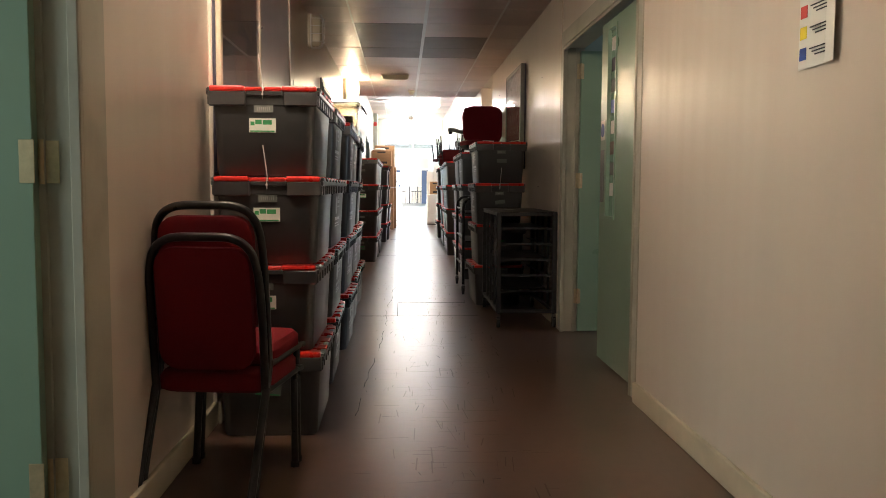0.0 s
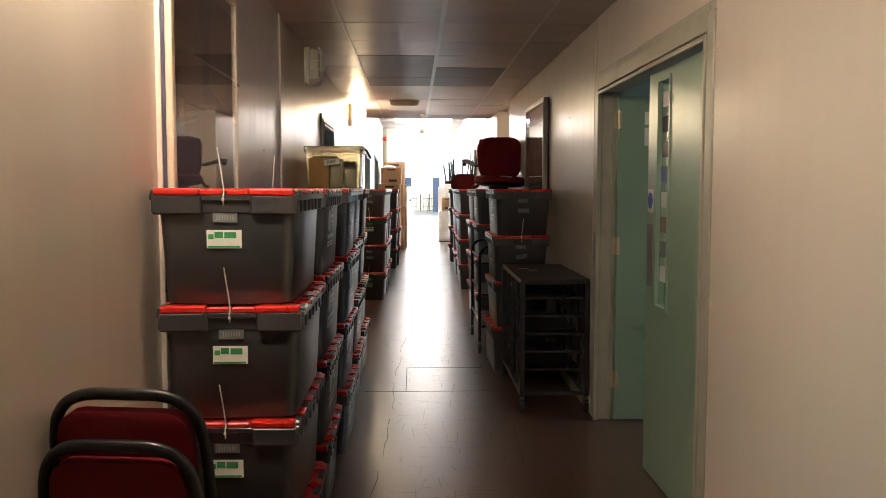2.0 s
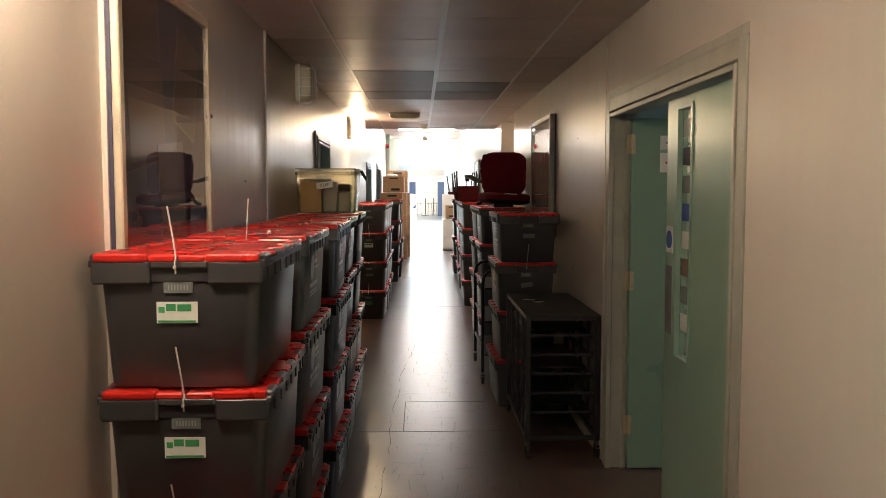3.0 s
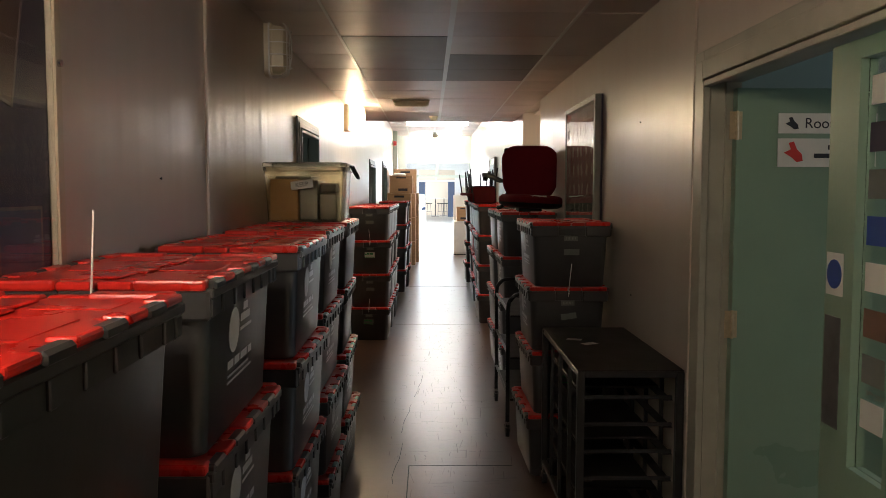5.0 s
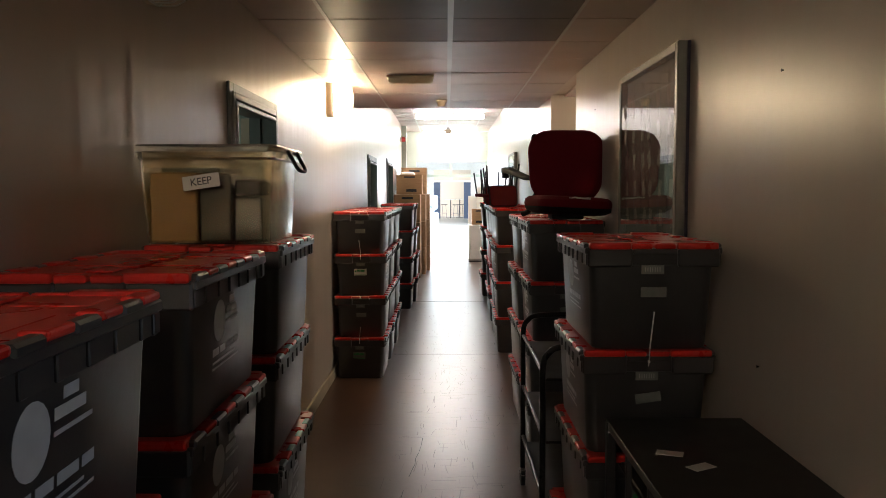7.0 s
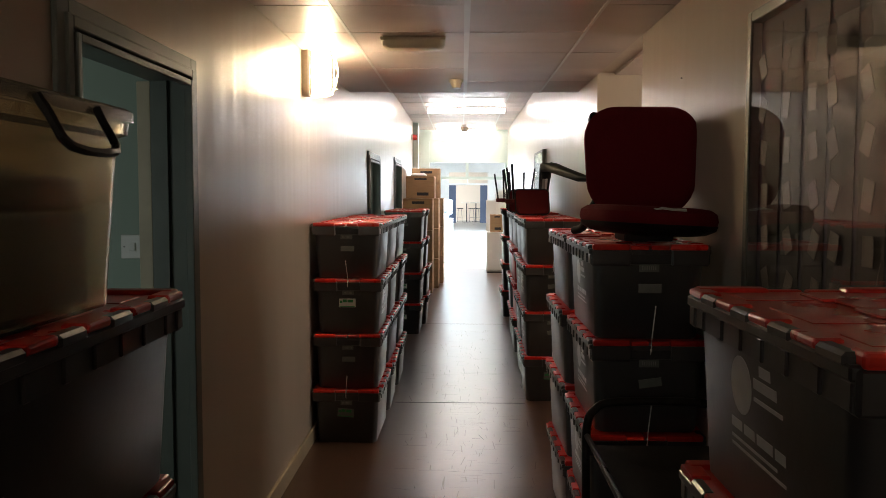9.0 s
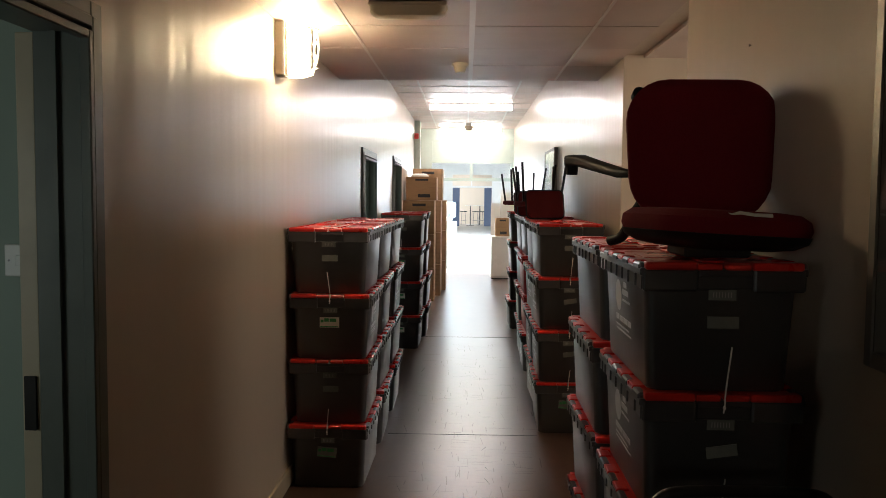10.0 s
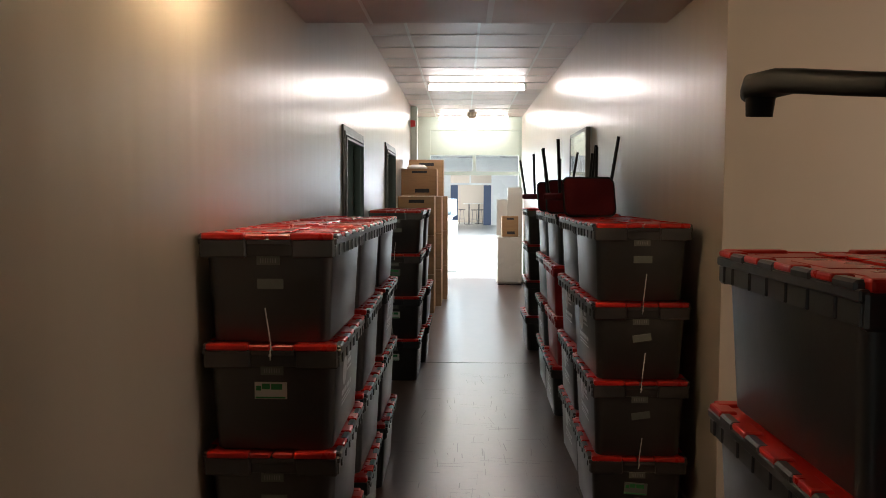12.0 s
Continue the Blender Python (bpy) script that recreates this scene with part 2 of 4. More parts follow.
def bm_tube(pts, r, n=8, bm=None):
    """A round bar along a line of points."""
    bm = bm or bmesh.new()
    pts = [Vector(p) for p in pts]
    rings, up = [], Vector((0.123, 0.37, 0.92)).normalized()
    for i, p in enumerate(pts):
        d = (pts[min(i + 1, len(pts) - 1)] - pts[max(i - 1, 0)]).normalized()
        side = d.cross(up).normalized()
        up2 = side.cross(d).normalized()
        rings.append([bm.verts.new(p + r * (math.cos(2 * math.pi * k / n) * side + math.sin(2 * math.pi * k / n) * up2)) for k in range(n)])
    for a, b in zip(rings, rings[1:]):
        for k in range(n):
            bm.faces.new((a[k], a[(k + 1) % n], b[(k + 1) % n], b[k]))
    bm.faces.new(rings[0][::-1])
    bm.faces.new(rings[-1])
    return bm


def smooth_line(pts, steps=5):
    """Rounds the corners of a line of points."""
    pts = [Vector(p) for p in pts]
    out = []
    for i in range(len(pts) - 1):
        p0, p1, p2, p3 = pts[max(i - 1, 0)], pts[i], pts[i + 1], pts[min(i + 2, len(pts) - 1)]
        for k in range(steps):
            t = k / steps
            out.append(0.5 * ((2 * p1) + (p2 - p0) * t + (2 * p0 - 5 * p1 + 4 * p2 - p3) * t * t + (3 * p1 - p0 - 3 * p2 + p3) * t ** 3))
    return out + [pts[-1]]


def rrect(w, h, r, n=4):
    """The outline of a rounded rectangle, as (x, y)."""
    out = []
    for cx, cy, a0 in ((w / 2 - r, h / 2 - r, 0), (-w / 2 + r, h / 2 - r, 90), (-w / 2 + r, -h / 2 + r, 180), (w / 2 - r, -h / 2 + r, 270)):
        for k in range(n + 1):
            a = radians(a0 + 90 * k / n)
            out.append((cx + r * math.cos(a), cy + r * math.sin(a)))
    return out


def bm_loft(loops, bm=None, caps=True):
    """Skin over closed loops of 3D points, all of one length."""
    bm = bm or bmesh.new()
    rows = [[bm.verts.new(p) for p in lp] for lp in loops]
    n = len(rows[0])
    for a, b in zip(rows, rows[1:]):
        for k in range(n):
            bm.faces.new((a[k], a[(k + 1) % n], b[(k + 1) % n], b[k]))
    if caps:
        bm.faces.new(rows[0][::-1])
        bm.faces.new(rows[-1])
    return bm


def mesh_of(name, bm, mat, smooth=False):
    bmesh.ops.recalc_face_normals(bm, faces=bm.faces)
    me = bpy.data.meshes.new(name)
    bm.to_mesh(me)
    bm.free()
    if mat:
        me.materials.append(mat)
    if smooth:
        me.polygons.foreach_set("use_smooth", [True] * len(me.polygons))
        me.set_sharp_from_angle(angle=radians(40))
    return me


def part(name, bm, mat, parent, label="", smooth=False):
    ob = new(name, mesh_of(name, bm, mat, smooth))
    ob.parent = parent
    return tagged(ob, label)


def thing(name, m, label, category, group=""):
    ob = new(name)
    ob.matrix_world = m
    ob.empty_display_size = 0.1
    return tagged(ob, label, category, group)


def solid(name, bm, mat, label="", category="", kind="structure", smooth=False):
    return tagged(new(name, mesh_of(name, bm, mat, smooth)), label, category, "", kind)


def text_part(name, body, size, mat, parent, m, label=""):
    cu = bpy.data.curves.new(name, "FONT")
    cu.body, cu.size, cu.align_x, cu.align_y, cu.extrude = body, size, "CENTER", "CENTER", 0.0004
    tmp = bpy.data.objects.new("text_tmp", cu)
    scene.collection.objects.link(tmp)
    dg = bpy.context.evaluated_depsgraph_get()
    me = bpy.data.meshes.new_from_object(tmp.evaluated_get(dg))
    bpy.data.objects.remove(tmp)
    me.materials.clear()
    me.materials.append(mat)
    ob = new(name, me)
    ob.parent = parent
    ob.matrix_basis = m
    return tagged(ob, label)


# ---- structure ----
solid("floor", bm_span(-4.0, 4.6, Y0 - 0.2, Y2 + 0.1, -0.12, 0), M_FLOOR, "worn brown sheet vinyl floor with scuffs and seams", "floor")
solid("floor_hall", bm_span(-3.2, 4.0, Y2 + 0.1, YF + 0.3, -0.12, 0), M_HALLFLOOR, "pale shiny floor of the daylit hall", "floor")
for k, (xa, xb, ya, yb) in enumerate(((-0.1, 0.8, 6.155, 6.158), (0.18, 0.183, 6.16, 6.885), (0.18, 0.75, 6.882, 6.885),
                                      (-0.1, 0.85, 11.708, 11.711), (-0.15, 0.9, 15.4, 15.403))):
    solid("floor_seam", bm_span(xa - 0.0015, xb + 0.0015, ya - 0.0015, yb + 0.0015, -0.01, 0.0012), M_RUBBER, "dark welded seam in the sheet floor", "floor seam")

crack = bmesh.new()
cx = 0.02
for k in range(60):
    ya = 3.4 + 0.1 * k
    nx = cx + random.uniform(-0.012, 0.014)
    if k % 9 not in (3, 4):
        w = random.uniform(0.0010, 0.0022)
        vs = [crack.verts.new(p) for p in ((cx - w, ya, 0.0010), (cx + w, ya, 0.0010), (nx + w, ya + 0.1, 0.0010), (nx - w, ya + 0.1, 0.0010))]
        crack.faces.new(vs)
    cx = nx
solid("floor_crack", crack, M_RUBBER, "dark wandering split in the sheet floor", "floor crack")

scuffs, dull_marks = bmesh.new(), bmesh.new()
for k in range(70):
    x, y = random.uniform(0.0, 0.75), random.uniform(2.6, 12.0)
    a, ln, w = random.choice((random.uniform(-0.3, 0.3), random.uniform(1.2, 1.9))), random.uniform(0.01, 0.12), random.uniform(0.0006, 0.0016)
    dx, dy = math.cos(a), math.sin(a)
    scuffs.faces.new([scuffs.verts.new((x + s * dx * ln / 2 - q * dy * w, y + s * dy * ln / 2 + q * dx * w, 0.0008)) for s, q in ((-1, -1), (1, -1), (1, 1), (-1, 1))])
scratch = random.Random(11)
for k in range(800):       # dull marks along and across, thickest on the walked line
    x, y = scratch.gauss(0.42, 0.2), scratch.uniform(2.0, 15.0)
    a, ln, w = scratch.choice((0, math.pi / 2)) + scratch.gauss(0, 0.08), scratch.uniform(0.02, 0.18), scratch.uniform(0.0005, 0.003)
    dx, dy = math.cos(a), math.sin(a)
    dull_marks.faces.new([dull_marks.verts.new((x + s * dx * ln / 2 - q * dy * w, y + s * dy * ln / 2 + q * dx * w, 0.0005)) for s, q in ((-1, -1), (1, -1), (1, 1), (-1, 1))])
solid("floor_wear", dull_marks, M_SCUFF, "dull rubbed scratches on the sheet floor", "scratches", "stuff")
solid("floor_scuffs", scuffs, M_RUBBER, "short dark scuffs and scratches on the sheet floor", "scuffs", "stuff")


def wall_run(name, x0, x1, runs, z1, mat=M_WALL, label="cream gloss-painted corridor wall"):
    """A wall along y between x0 and x1. runs: stretches (ya, yb, za), from za up to z1."""
    bm = bmesh.new()
    for ya, yb, za in runs:
        bm_span(x0, x1, ya, yb, za, z1, bm=bm)
    return solid(name, bm, mat, label, "wall")


T = 0.12
wall_run("wall_west", XL - T, XL, ((3.30, 7.65, 0), (7.65, 8.53, 1.93), (8.53, 13.8, 0), (13.8, 14.82, 1.90),
                                   (14.82, 16.85, 0), (16.85, 17.98, 1.98), (17.98, Y2 + 0.1, 0)), ZC2 + 0.1)
XN, XE = -0.552, 1.29          # walls of the first bay
wall_run("wall_west_first_bay", XN - T, XN, ((Y0, 1.03, 0), (1.03, 1.95, 1.93), (1.95, 3.30, 0)), ZC2 + 0.1)
wall_run("wall_east_first_bay", XE, XR + T, ((Y0, 3.60, 0),), ZC2 + 0.1)
wall_run("wall_east", XR, XR + T, ((3.60, 3.68, 0), (3.68, 5.49, 1.94), (5.49, OPEN_A, 0), (OPEN_A, OPEN_B, 2.372), (OPEN_B, Y2 + 0.1, 0)), ZC2 + 0.1)
# side passage behind the opening
solid("wall_passage_far", bm_span(XR + T, 3.6, OPEN_B, OPEN_B + 0.12, 0, ZC2), M_WALL, "cream wall of a side passage", "wall")
solid("wall_passage_near", bm_span(XR + T, 3.6, OPEN_A - 0.12, OPEN_A, 0, ZC2), M_WALL, "cream wall of a side passage", "wall")
solid("wall_passage_end", bm_span(3.6, 3.72, OPEN_A - 0.12, OPEN_B + 0.12, 0, ZC2), M_WALL, "cream wall closing a side passage", "wall")
solid("wall_south", bm_span(XL - T, XR + T, Y0 - 0.12, Y0, 0, ZC2), M_WALL, "cream wall closing the corridor", "wall")


def ceiling(name, xs, ys, z, dark=(), label=""):
    """Lay-in tiles between runners, all in one mesh."""
    bm, bd = bmesh.new(), bmesh.new()
    for i, (xa, xb) in enumerate(zip(xs, xs[1:])):
        for j, (ya, yb) in enumerate(zip(ys, ys[1:])):
            dz = random.uniform(-0.0015, 0.0025)
            bm_span(xa + 0.004, xb - 0.004, ya + 0.005, yb - 0.005, z + dz, z + 0.02 + dz, bm=bd if (i, j) in dark else bm)
    ob = solid(name, bm, M_TILE, label, "ceiling")
    ob.data.materials.append(M_TILE2)
    if len(bd.verts):
        bd2 = mesh_of("dark", bd, M_TILE2)
        tmp = bmesh.new()
        tmp.from_mesh(ob.data)
        n = len(tmp.faces)
        tmp.from_mesh(bd2)
        tmp.faces.ensure_lookup_table()
        for f in list(tmp.faces)[n:]:
            f.material_index = 1
        tmp.to_mesh(ob.data)
        tmp.free()
    return ob


xs = [XL, -0.195, 0.405, 1.005, XR]
ys = [-4.0] + [7.586 + 0.606 * k for k in range(-19, 8)] + [Y1]
ceiling("ceiling", xs, ys, ZC, {(1, 19), (1, 20), (2, 20), (1, 21), (2, 21)}, "low suspended ceiling of grey lay-in tiles, some darker")
bm = bmesh.new()
for x in (-0.195, 1.005):
    bm_span(x - 0.007, x + 0.007, Y0, Y1, ZC - 0.004, ZC + 0.01, bm=bm)
bm_span(0.405 - 0.014, 0.405 + 0.014, Y0, Y1, ZC - 0.005, ZC + 0.01, bm=bm)
solid("ceiling_runners", bm, M_GRID, "white painted ceiling runners", "ceiling grid")
solid("ceiling_back", bm_span(XL - T, XR + T, Y0, Y1, ZC + 0.03, ZC + 0.06), M_TILE2, "boards above the suspended ceiling", "ceiling")
solid("ceiling_upstand", bm_span(XL, XR, Y1 - 0.02, Y1, ZC + 0.005, ZC2), M_WALL, "painted upstand where the ceiling steps up", "ceiling")
ys2 = [Y1] + [13.05 + 0.6 * k for k in range(0, 17)] + [Y2]
ceiling("ceiling_far", xs, ys2, ZC2, (), "higher suspended ceiling of pale lay-in tiles")
bm = bmesh.new()
for x in (-0.195, 0.405, 1.005):
    bm_span(x - 0.011, x + 0.011, Y1, Y2, ZC2 - 0.005, ZC2 + 0.01, bm=bm)
for y in ys2[1:-1]:
    bm_span(XL, XR, y - 0.008, y + 0.008, ZC2 - 0.003, ZC2 + 0.01, bm=bm)
solid("ceiling_runners_far", bm, M_GRID, "white painted ceiling grid", "ceiling grid")
solid("ceiling_back_far", bm_span(XL - T, XR + T, Y1, Y2 + 0.1, ZC2 + 0.03, ZC2 + 0.1), M_TILE2, "boards above the far ceiling", "ceiling")
solid("ceiling_passage", bm_span(XR + T, 3.72, OPEN_A - 0.12, OPEN_B + 0.12, ZC, ZC + 0.05), M_TILE, "grey ceiling of a side passage", "ceiling")


def skirting(x, side, runs):
    bm = bmesh.new()
    for ya, yb in runs:
        xa, xb = (x, x + 0.018) if side > 0 else (x - 0.018, x)
        bm_span(xa, xb, ya, yb, 0, 0.095, 0.006, 2, bm=bm)
    return bm


solid("baseboard_west", skirting(XL, 1, ((3.30, 7.60), (8.58, 13.75), (14.87, 16.80), (18.03, Y2))), M_TRIM, "cream painted skirting board", "skirting")
solid("baseboard_west_first_bay", skirting(XN, 1, ((Y0, 0.83), (2.14, 3.30))), M_TRIM, "cream painted skirting board", "skirting")
solid("baseboard_east_first_bay", skirting(XE, -1, ((Y0, 3.60),)), M_TRIM, "cream painted skirting board", "skirting")
solid("baseboard_east", skirting(XR, -1, ((5.58, OPEN_A), (OPEN_B, Y2))), M_TRIM, "cream painted skirting board", "skirting")
bm = bmesh.new()
for x, ys_ in ((XL, (5.55,)),):
    for y in ys_:
        bm_span(x, x + 0.012, y - 0.03, y + 0.03, 0.1, ZC, 0.004, 1, bm=bm)
solid("trim_west", bm, M_WALL, "painted cover strip on the wall", "trim")
solid("trim_east", bm_span(XR - 0.012, XR, 5.60, 5.68, 0.1, ZC, 0.004), M_WALL, "painted cover strip on the wall", "trim")


def doorway(name, x, side, ya, yb, zt, mat, w=0.07):
    """Lining and moulded architrave round an opening in a wall along y; side: +1 if the corridor lies towards +x."""
    root = tagged(new(name), "painted timber door lining with a moulded architrave", "door frame", "", "structure")
    s = side
    bm = bmesh.new()
    xa, xb = sorted((x, x - s * T))
    bm_span(xa, xb, ya, ya + 0.03, 0, zt, bm=bm)
    bm_span(xa, xb, yb - 0.03, yb, 0, zt, bm=bm)
    bm_span(xa, xb, ya + 0.03, yb - 0.03, zt - 0.03, zt, bm=bm)
    xs0, xs1 = sorted((x - s * 0.06, x - s * 0.075))
    bm_span(xs0, xs1, ya + 0.03, ya + 0.042, 0, zt - 0.03, bm=bm)
    bm_span(xs0, xs1, yb - 0.042, yb - 0.03, 0, zt - 0.03, bm=bm)
    part("lining", bm, mat, root)
    for k, (off, ww, th) in enumerate(((0.012, w, 0.014), (0.020, w - 0.03, 0.022), (0.05, 0.022, 0.027))):
        bm = bmesh.new()
        x0, x1 = sorted((x, x + s * th))
        bm_span(x0, x1, ya + off - ww, ya + off - 0.001, 0, zt - off + ww, 0.003, 1, bm=bm)
        bm_span(x0, x1, yb - off + 0.001, yb - off + ww, 0, zt - off + ww, 0.003, 1, bm=bm)
        bm_span(x0, x1, ya + off, yb - off, zt - off + 0.001, zt - off + ww, 0.003, 1, bm=bm)
        part("architrave", bm, mat, root)
    return root


doorway("door_frame_1", XN, 1, 1.03, 1.95, 1.93, M_FRAME, 0.17)
doorway("door_frame_2", XR, -1, 3.68, 5.49, 1.94, M_FRAME, 0.1)
doorway("door_frame_3", XL, 1, 7.65, 8.53, 1.93, M_DARKFRAME, 0.06)
doorway("door_frame_4", XL, 1, 13.8, 14.82, 1.90, M_DARKFRAME, 0.06)
doorway("door_frame_5", XL, 1, 16.85, 17.98, 1.98, M_DARKFRAME, 0.06)

r3 = bpy.data.objects["door_frame_3"]
part("inner_stop", bm_span(XL - 0.168, XL - T - 0.001, 8.505, 8.55, 0, 1.90, 0.003), M_TRIM, r3, "pale painted inner stop")
part("strike_plate", bm_span(XL - 0.16, XL - 0.13, 8.498, 8.5045, 0.93, 1.065, 0.001), M_DARKSTEEL, r3, "dark steel strike plate")


def hinge(parent, x, y, z, mat=M_BRASS):
    bm = bm_span(x - 0.022, x + 0.003, y - 0.0025, y, z - 0.05, z + 0.05, 0.001)
    bm_span(x + 0.006, x + 0.024, y - 0.0025, y, z - 0.05, z + 0.05, 0.001, bm=bm)
    bm_cyl((x + 0.004, y - 0.006, z - 0.052), (x + 0.004, y - 0.006, z + 0.052), 0.006, bm=bm)
    for dz in (-0.035, -0.012, 0.012, 0.035):
        for dx in (-0.012, 0.016):
            bm_cyl((x + dx, y - 0.004, z + dz), (x + dx, y, z + dz), 0.004, n=6, bm=bm)
    return part("hinge", bm, mat, parent, "worn brass butt hinge", True)


# open leaf with room signs, swung into the right-hand room
leaf = tagged(new("door_1"), "pale green flush door standing open, with two room signs", "door", "", "structure")
part("door_leaf", bm_span(XR + 0.088, XR + 0.80, 5.415, 5.457, 0.01, 1.885, 0.002), M_GREEN, leaf)
for z in (0.25, 1.027, 1.75):
    hinge(leaf, XR + 0.083, 5.413, z)
sgn = part("sign", bm_span(XR + 0.238, XR + 0.60, 5.410, 5.414, 1.722, 1.794), M_PAPER, leaf, "white room number sign")
text_part("sign_text", "Room 11", 0.053, M_INK, sgn, pose(XR + 0.432, 5.4095, 1.757, 90, 0, 0))
part("sign_picture", bm_loft([[(XR + 0.287 + 0.7 * x, y, 1.757 + 0.6 * z) for x, z in ((-0.035, 0.0), (-0.01, 0.012), (-0.018, 0.035), (0.0, 0.04), (0.012, 0.012), (0.03, -0.005), (0.034, -0.03), (0.012, -0.034), (-0.008, -0.016))] for y in (5.410, 5.4085)]), M_INK, sgn, "dark printed picture")
sgn = part("sign", bm_span(XR + 0.238, XR + 0.60, 5.410, 5.414, 1.602, 1.704), M_PAPER, leaf, "white paper sign with red print")
hand_outline = ((-0.035, 0.0), (-0.01, 0.012), (-0.018, 0.035), (0.0, 0.04), (0.012, 0.012), (0.03, -0.005), (0.034, -0.03), (0.012, -0.034), (-0.008, -0.016))
part("sign_picture", bm_loft([[(XR + 0.295 + x, y, 1.653 + z) for x, z in hand_outline] for y in (5.410, 5.4085)]), M_REDSIGN, sgn, "red printed picture")
for x0, x1, z in ((0.42, 0.52, 1.672), (0.37, 0.43, 1.642), (0.47, 0.57, 1.642)):
    part("sign_line", bm_span(XR + x0, XR + x1, 5.4085, 5.410, z - 0.008, z + 0.008), M_INK, sgn)

leaf = tagged(new("door_2"), "pale green narrow door leaf standing closed, with a vision panel", "door", "", "structure")
bm = bmesh.new()
xa, xb = XR + 0.03, XR + 0.07
bm_span(xa, xb, 3.715, 4.28, 0.01, 1.885, bm=bm)
bm_span(xa, xb, 4.44, 4.595, 0.01, 1.885, bm=bm)
bm_span(xa, xb, 4.28, 4.44, 0.01, 0.825, bm=bm)
bm_span(xa, xb, 4.28, 4.44, 1.835, 1.885, bm=bm)
part("door_leaf", bm, M_GREEN, leaf)
part("vision_glass", bm_span(xa + 0.015, xa + 0.021, 4.28, 4.44, 0.825, 1.835), M_GLASS, leaf, "clear narrow vision panel").visible_shadow = False
bm = bmesh.new()
for (a, b, c, d) in ((4.265, 4.28, 0.810, 1.85), (4.44, 4.455, 0.810, 1.85), (4.28, 4.44, 0.810, 0.825), (4.28, 4.44, 1.835, 1.85)):
    bm_span(xa - 0.006, xa, a, b, c, d, bm=bm)
part("beading", bm, M_GREEN, leaf)
part("push_plate", bm_span(xa - 0.002, xa, 4.505, 4.585, 0.90, 1.19), M_STEEL, leaf, "worn steel push plate")
sg = part("sign", bm_span(xa - 0.002, xa, 4.50, 4.585, 1.245, 1.355), M_PAPER, leaf, "white sign with a blue disc")
part("sign_disc", bm_cyl((xa - 0.0032, 4.5425, 1.30), (xa - 0.002, 4.5425, 1.30), 0.038, n=20), M_BLUESIGN, sg, "blue mandatory disc")
for k in range(8):
    z = 1.79 - 0.112 * k
    part("notice", bm_span(xa + 0.010, xa + 0.012, 4.315, 4.415, z - 0.07, z), (M_PAPER, M_POSTER_A, M_SHADEPAPER, M_BLUESIGN, M_PAPER, M_POSTER_B, M_SHADEPAPER, M_PAPER)[k], leaf, "small notice behind the glass")

leaf = tagged(new("door_3"), "pale green door standing open into a side room", "door", "", "structure")
part("door_leaf", bm_span(XN - 0.96, XN - 0.075, 1.88, 1.922, 0.01, 1.89, 0.002), M_GREEN, leaf)
for z in (0.27, 1.03, 1.7):
    bmh = bm_span(XN - 0.105, XN - 0.07, 1.876, 1.8785, z - 0.05, z + 0.05, 0.001)
    bm_span(XN - 0.066, XN - 0.03, 1.916, 1.9185, z - 0.05, z + 0.05, 0.001, bm=bmh)
    bm_cyl((XN - 0.068, 1.910, z - 0.052), (XN - 0.068, 1.910, z + 0.052), 0.007, bm=bmh)
    part("hinge", bmh, M_BRASS, leaf, "worn brass butt hinge", True)


def side_room(name, x0, x1, y0, y1, mat=M_ROOM):
    """Plain closed walls of a room off the corridor, open towards it."""
    e = 0.1
    bm = bmesh.new()
    west = x1 <= XL
    if west:
        bm_span(x0 - e, x0, y0 - e, y1 + e, 0, ZC + 0.1, bm=bm)
    else:
        bm_span(x1, x1 + e, y0 - e, y1 + e, 0, ZC + 0.1, bm=bm)
    bm_span(x0, x1, y0 - e, y0, 0, ZC + 0.1, bm=bm)
    bm_span(x0, x1, y1, y1 + e, 0, ZC + 0.1, bm=bm)
    solid("wall_" + name, bm, mat, "pale green painted walls of a side room", "wall")
    solid("ceiling_" + name, bm_span(x0, x1, y0, y1, ZC + 0.02, ZC + 0.08), M_TILE, "grey ceiling of a side room", "ceiling")


side_room("room_a", -3.5, XN - T, -1.2, 2.6)
side_room("room_b", XR + T, 4.4, 2.2, 5.6)
side_room("room_c", -3.2, XL - T, 6.6, 8.692)
side_room("room_d", -3.2, XL - T, 12.7, 15.0)
side_room("room_e", -3.2, XL - T, 16.0, 18.3)

sw = thing("light_switch", pose(XL - 0.263, 8.692, 1.335), "white plastic light switch plate on a green wall", "light switch")
part("plate", bm_box(0, -0.005, 0, 0.086, 0.010, 0.086, 0.003, 2), M_WHITE, sw)
part("rocker", bm_box(0, -0.012, 0, 0.022, 0.008, 0.03, 0.002), M_WHITE, sw)
part("screw", bm_cyl((-0.03, -0.0115, 0), (-0.03, -0.010, 0), 0.003, n=8), M_STEEL, sw)
part("screw", bm_cyl((0.03, -0.0115, 0), (0.03, -0.010, 0), 0.003, n=8), M_STEEL, sw)

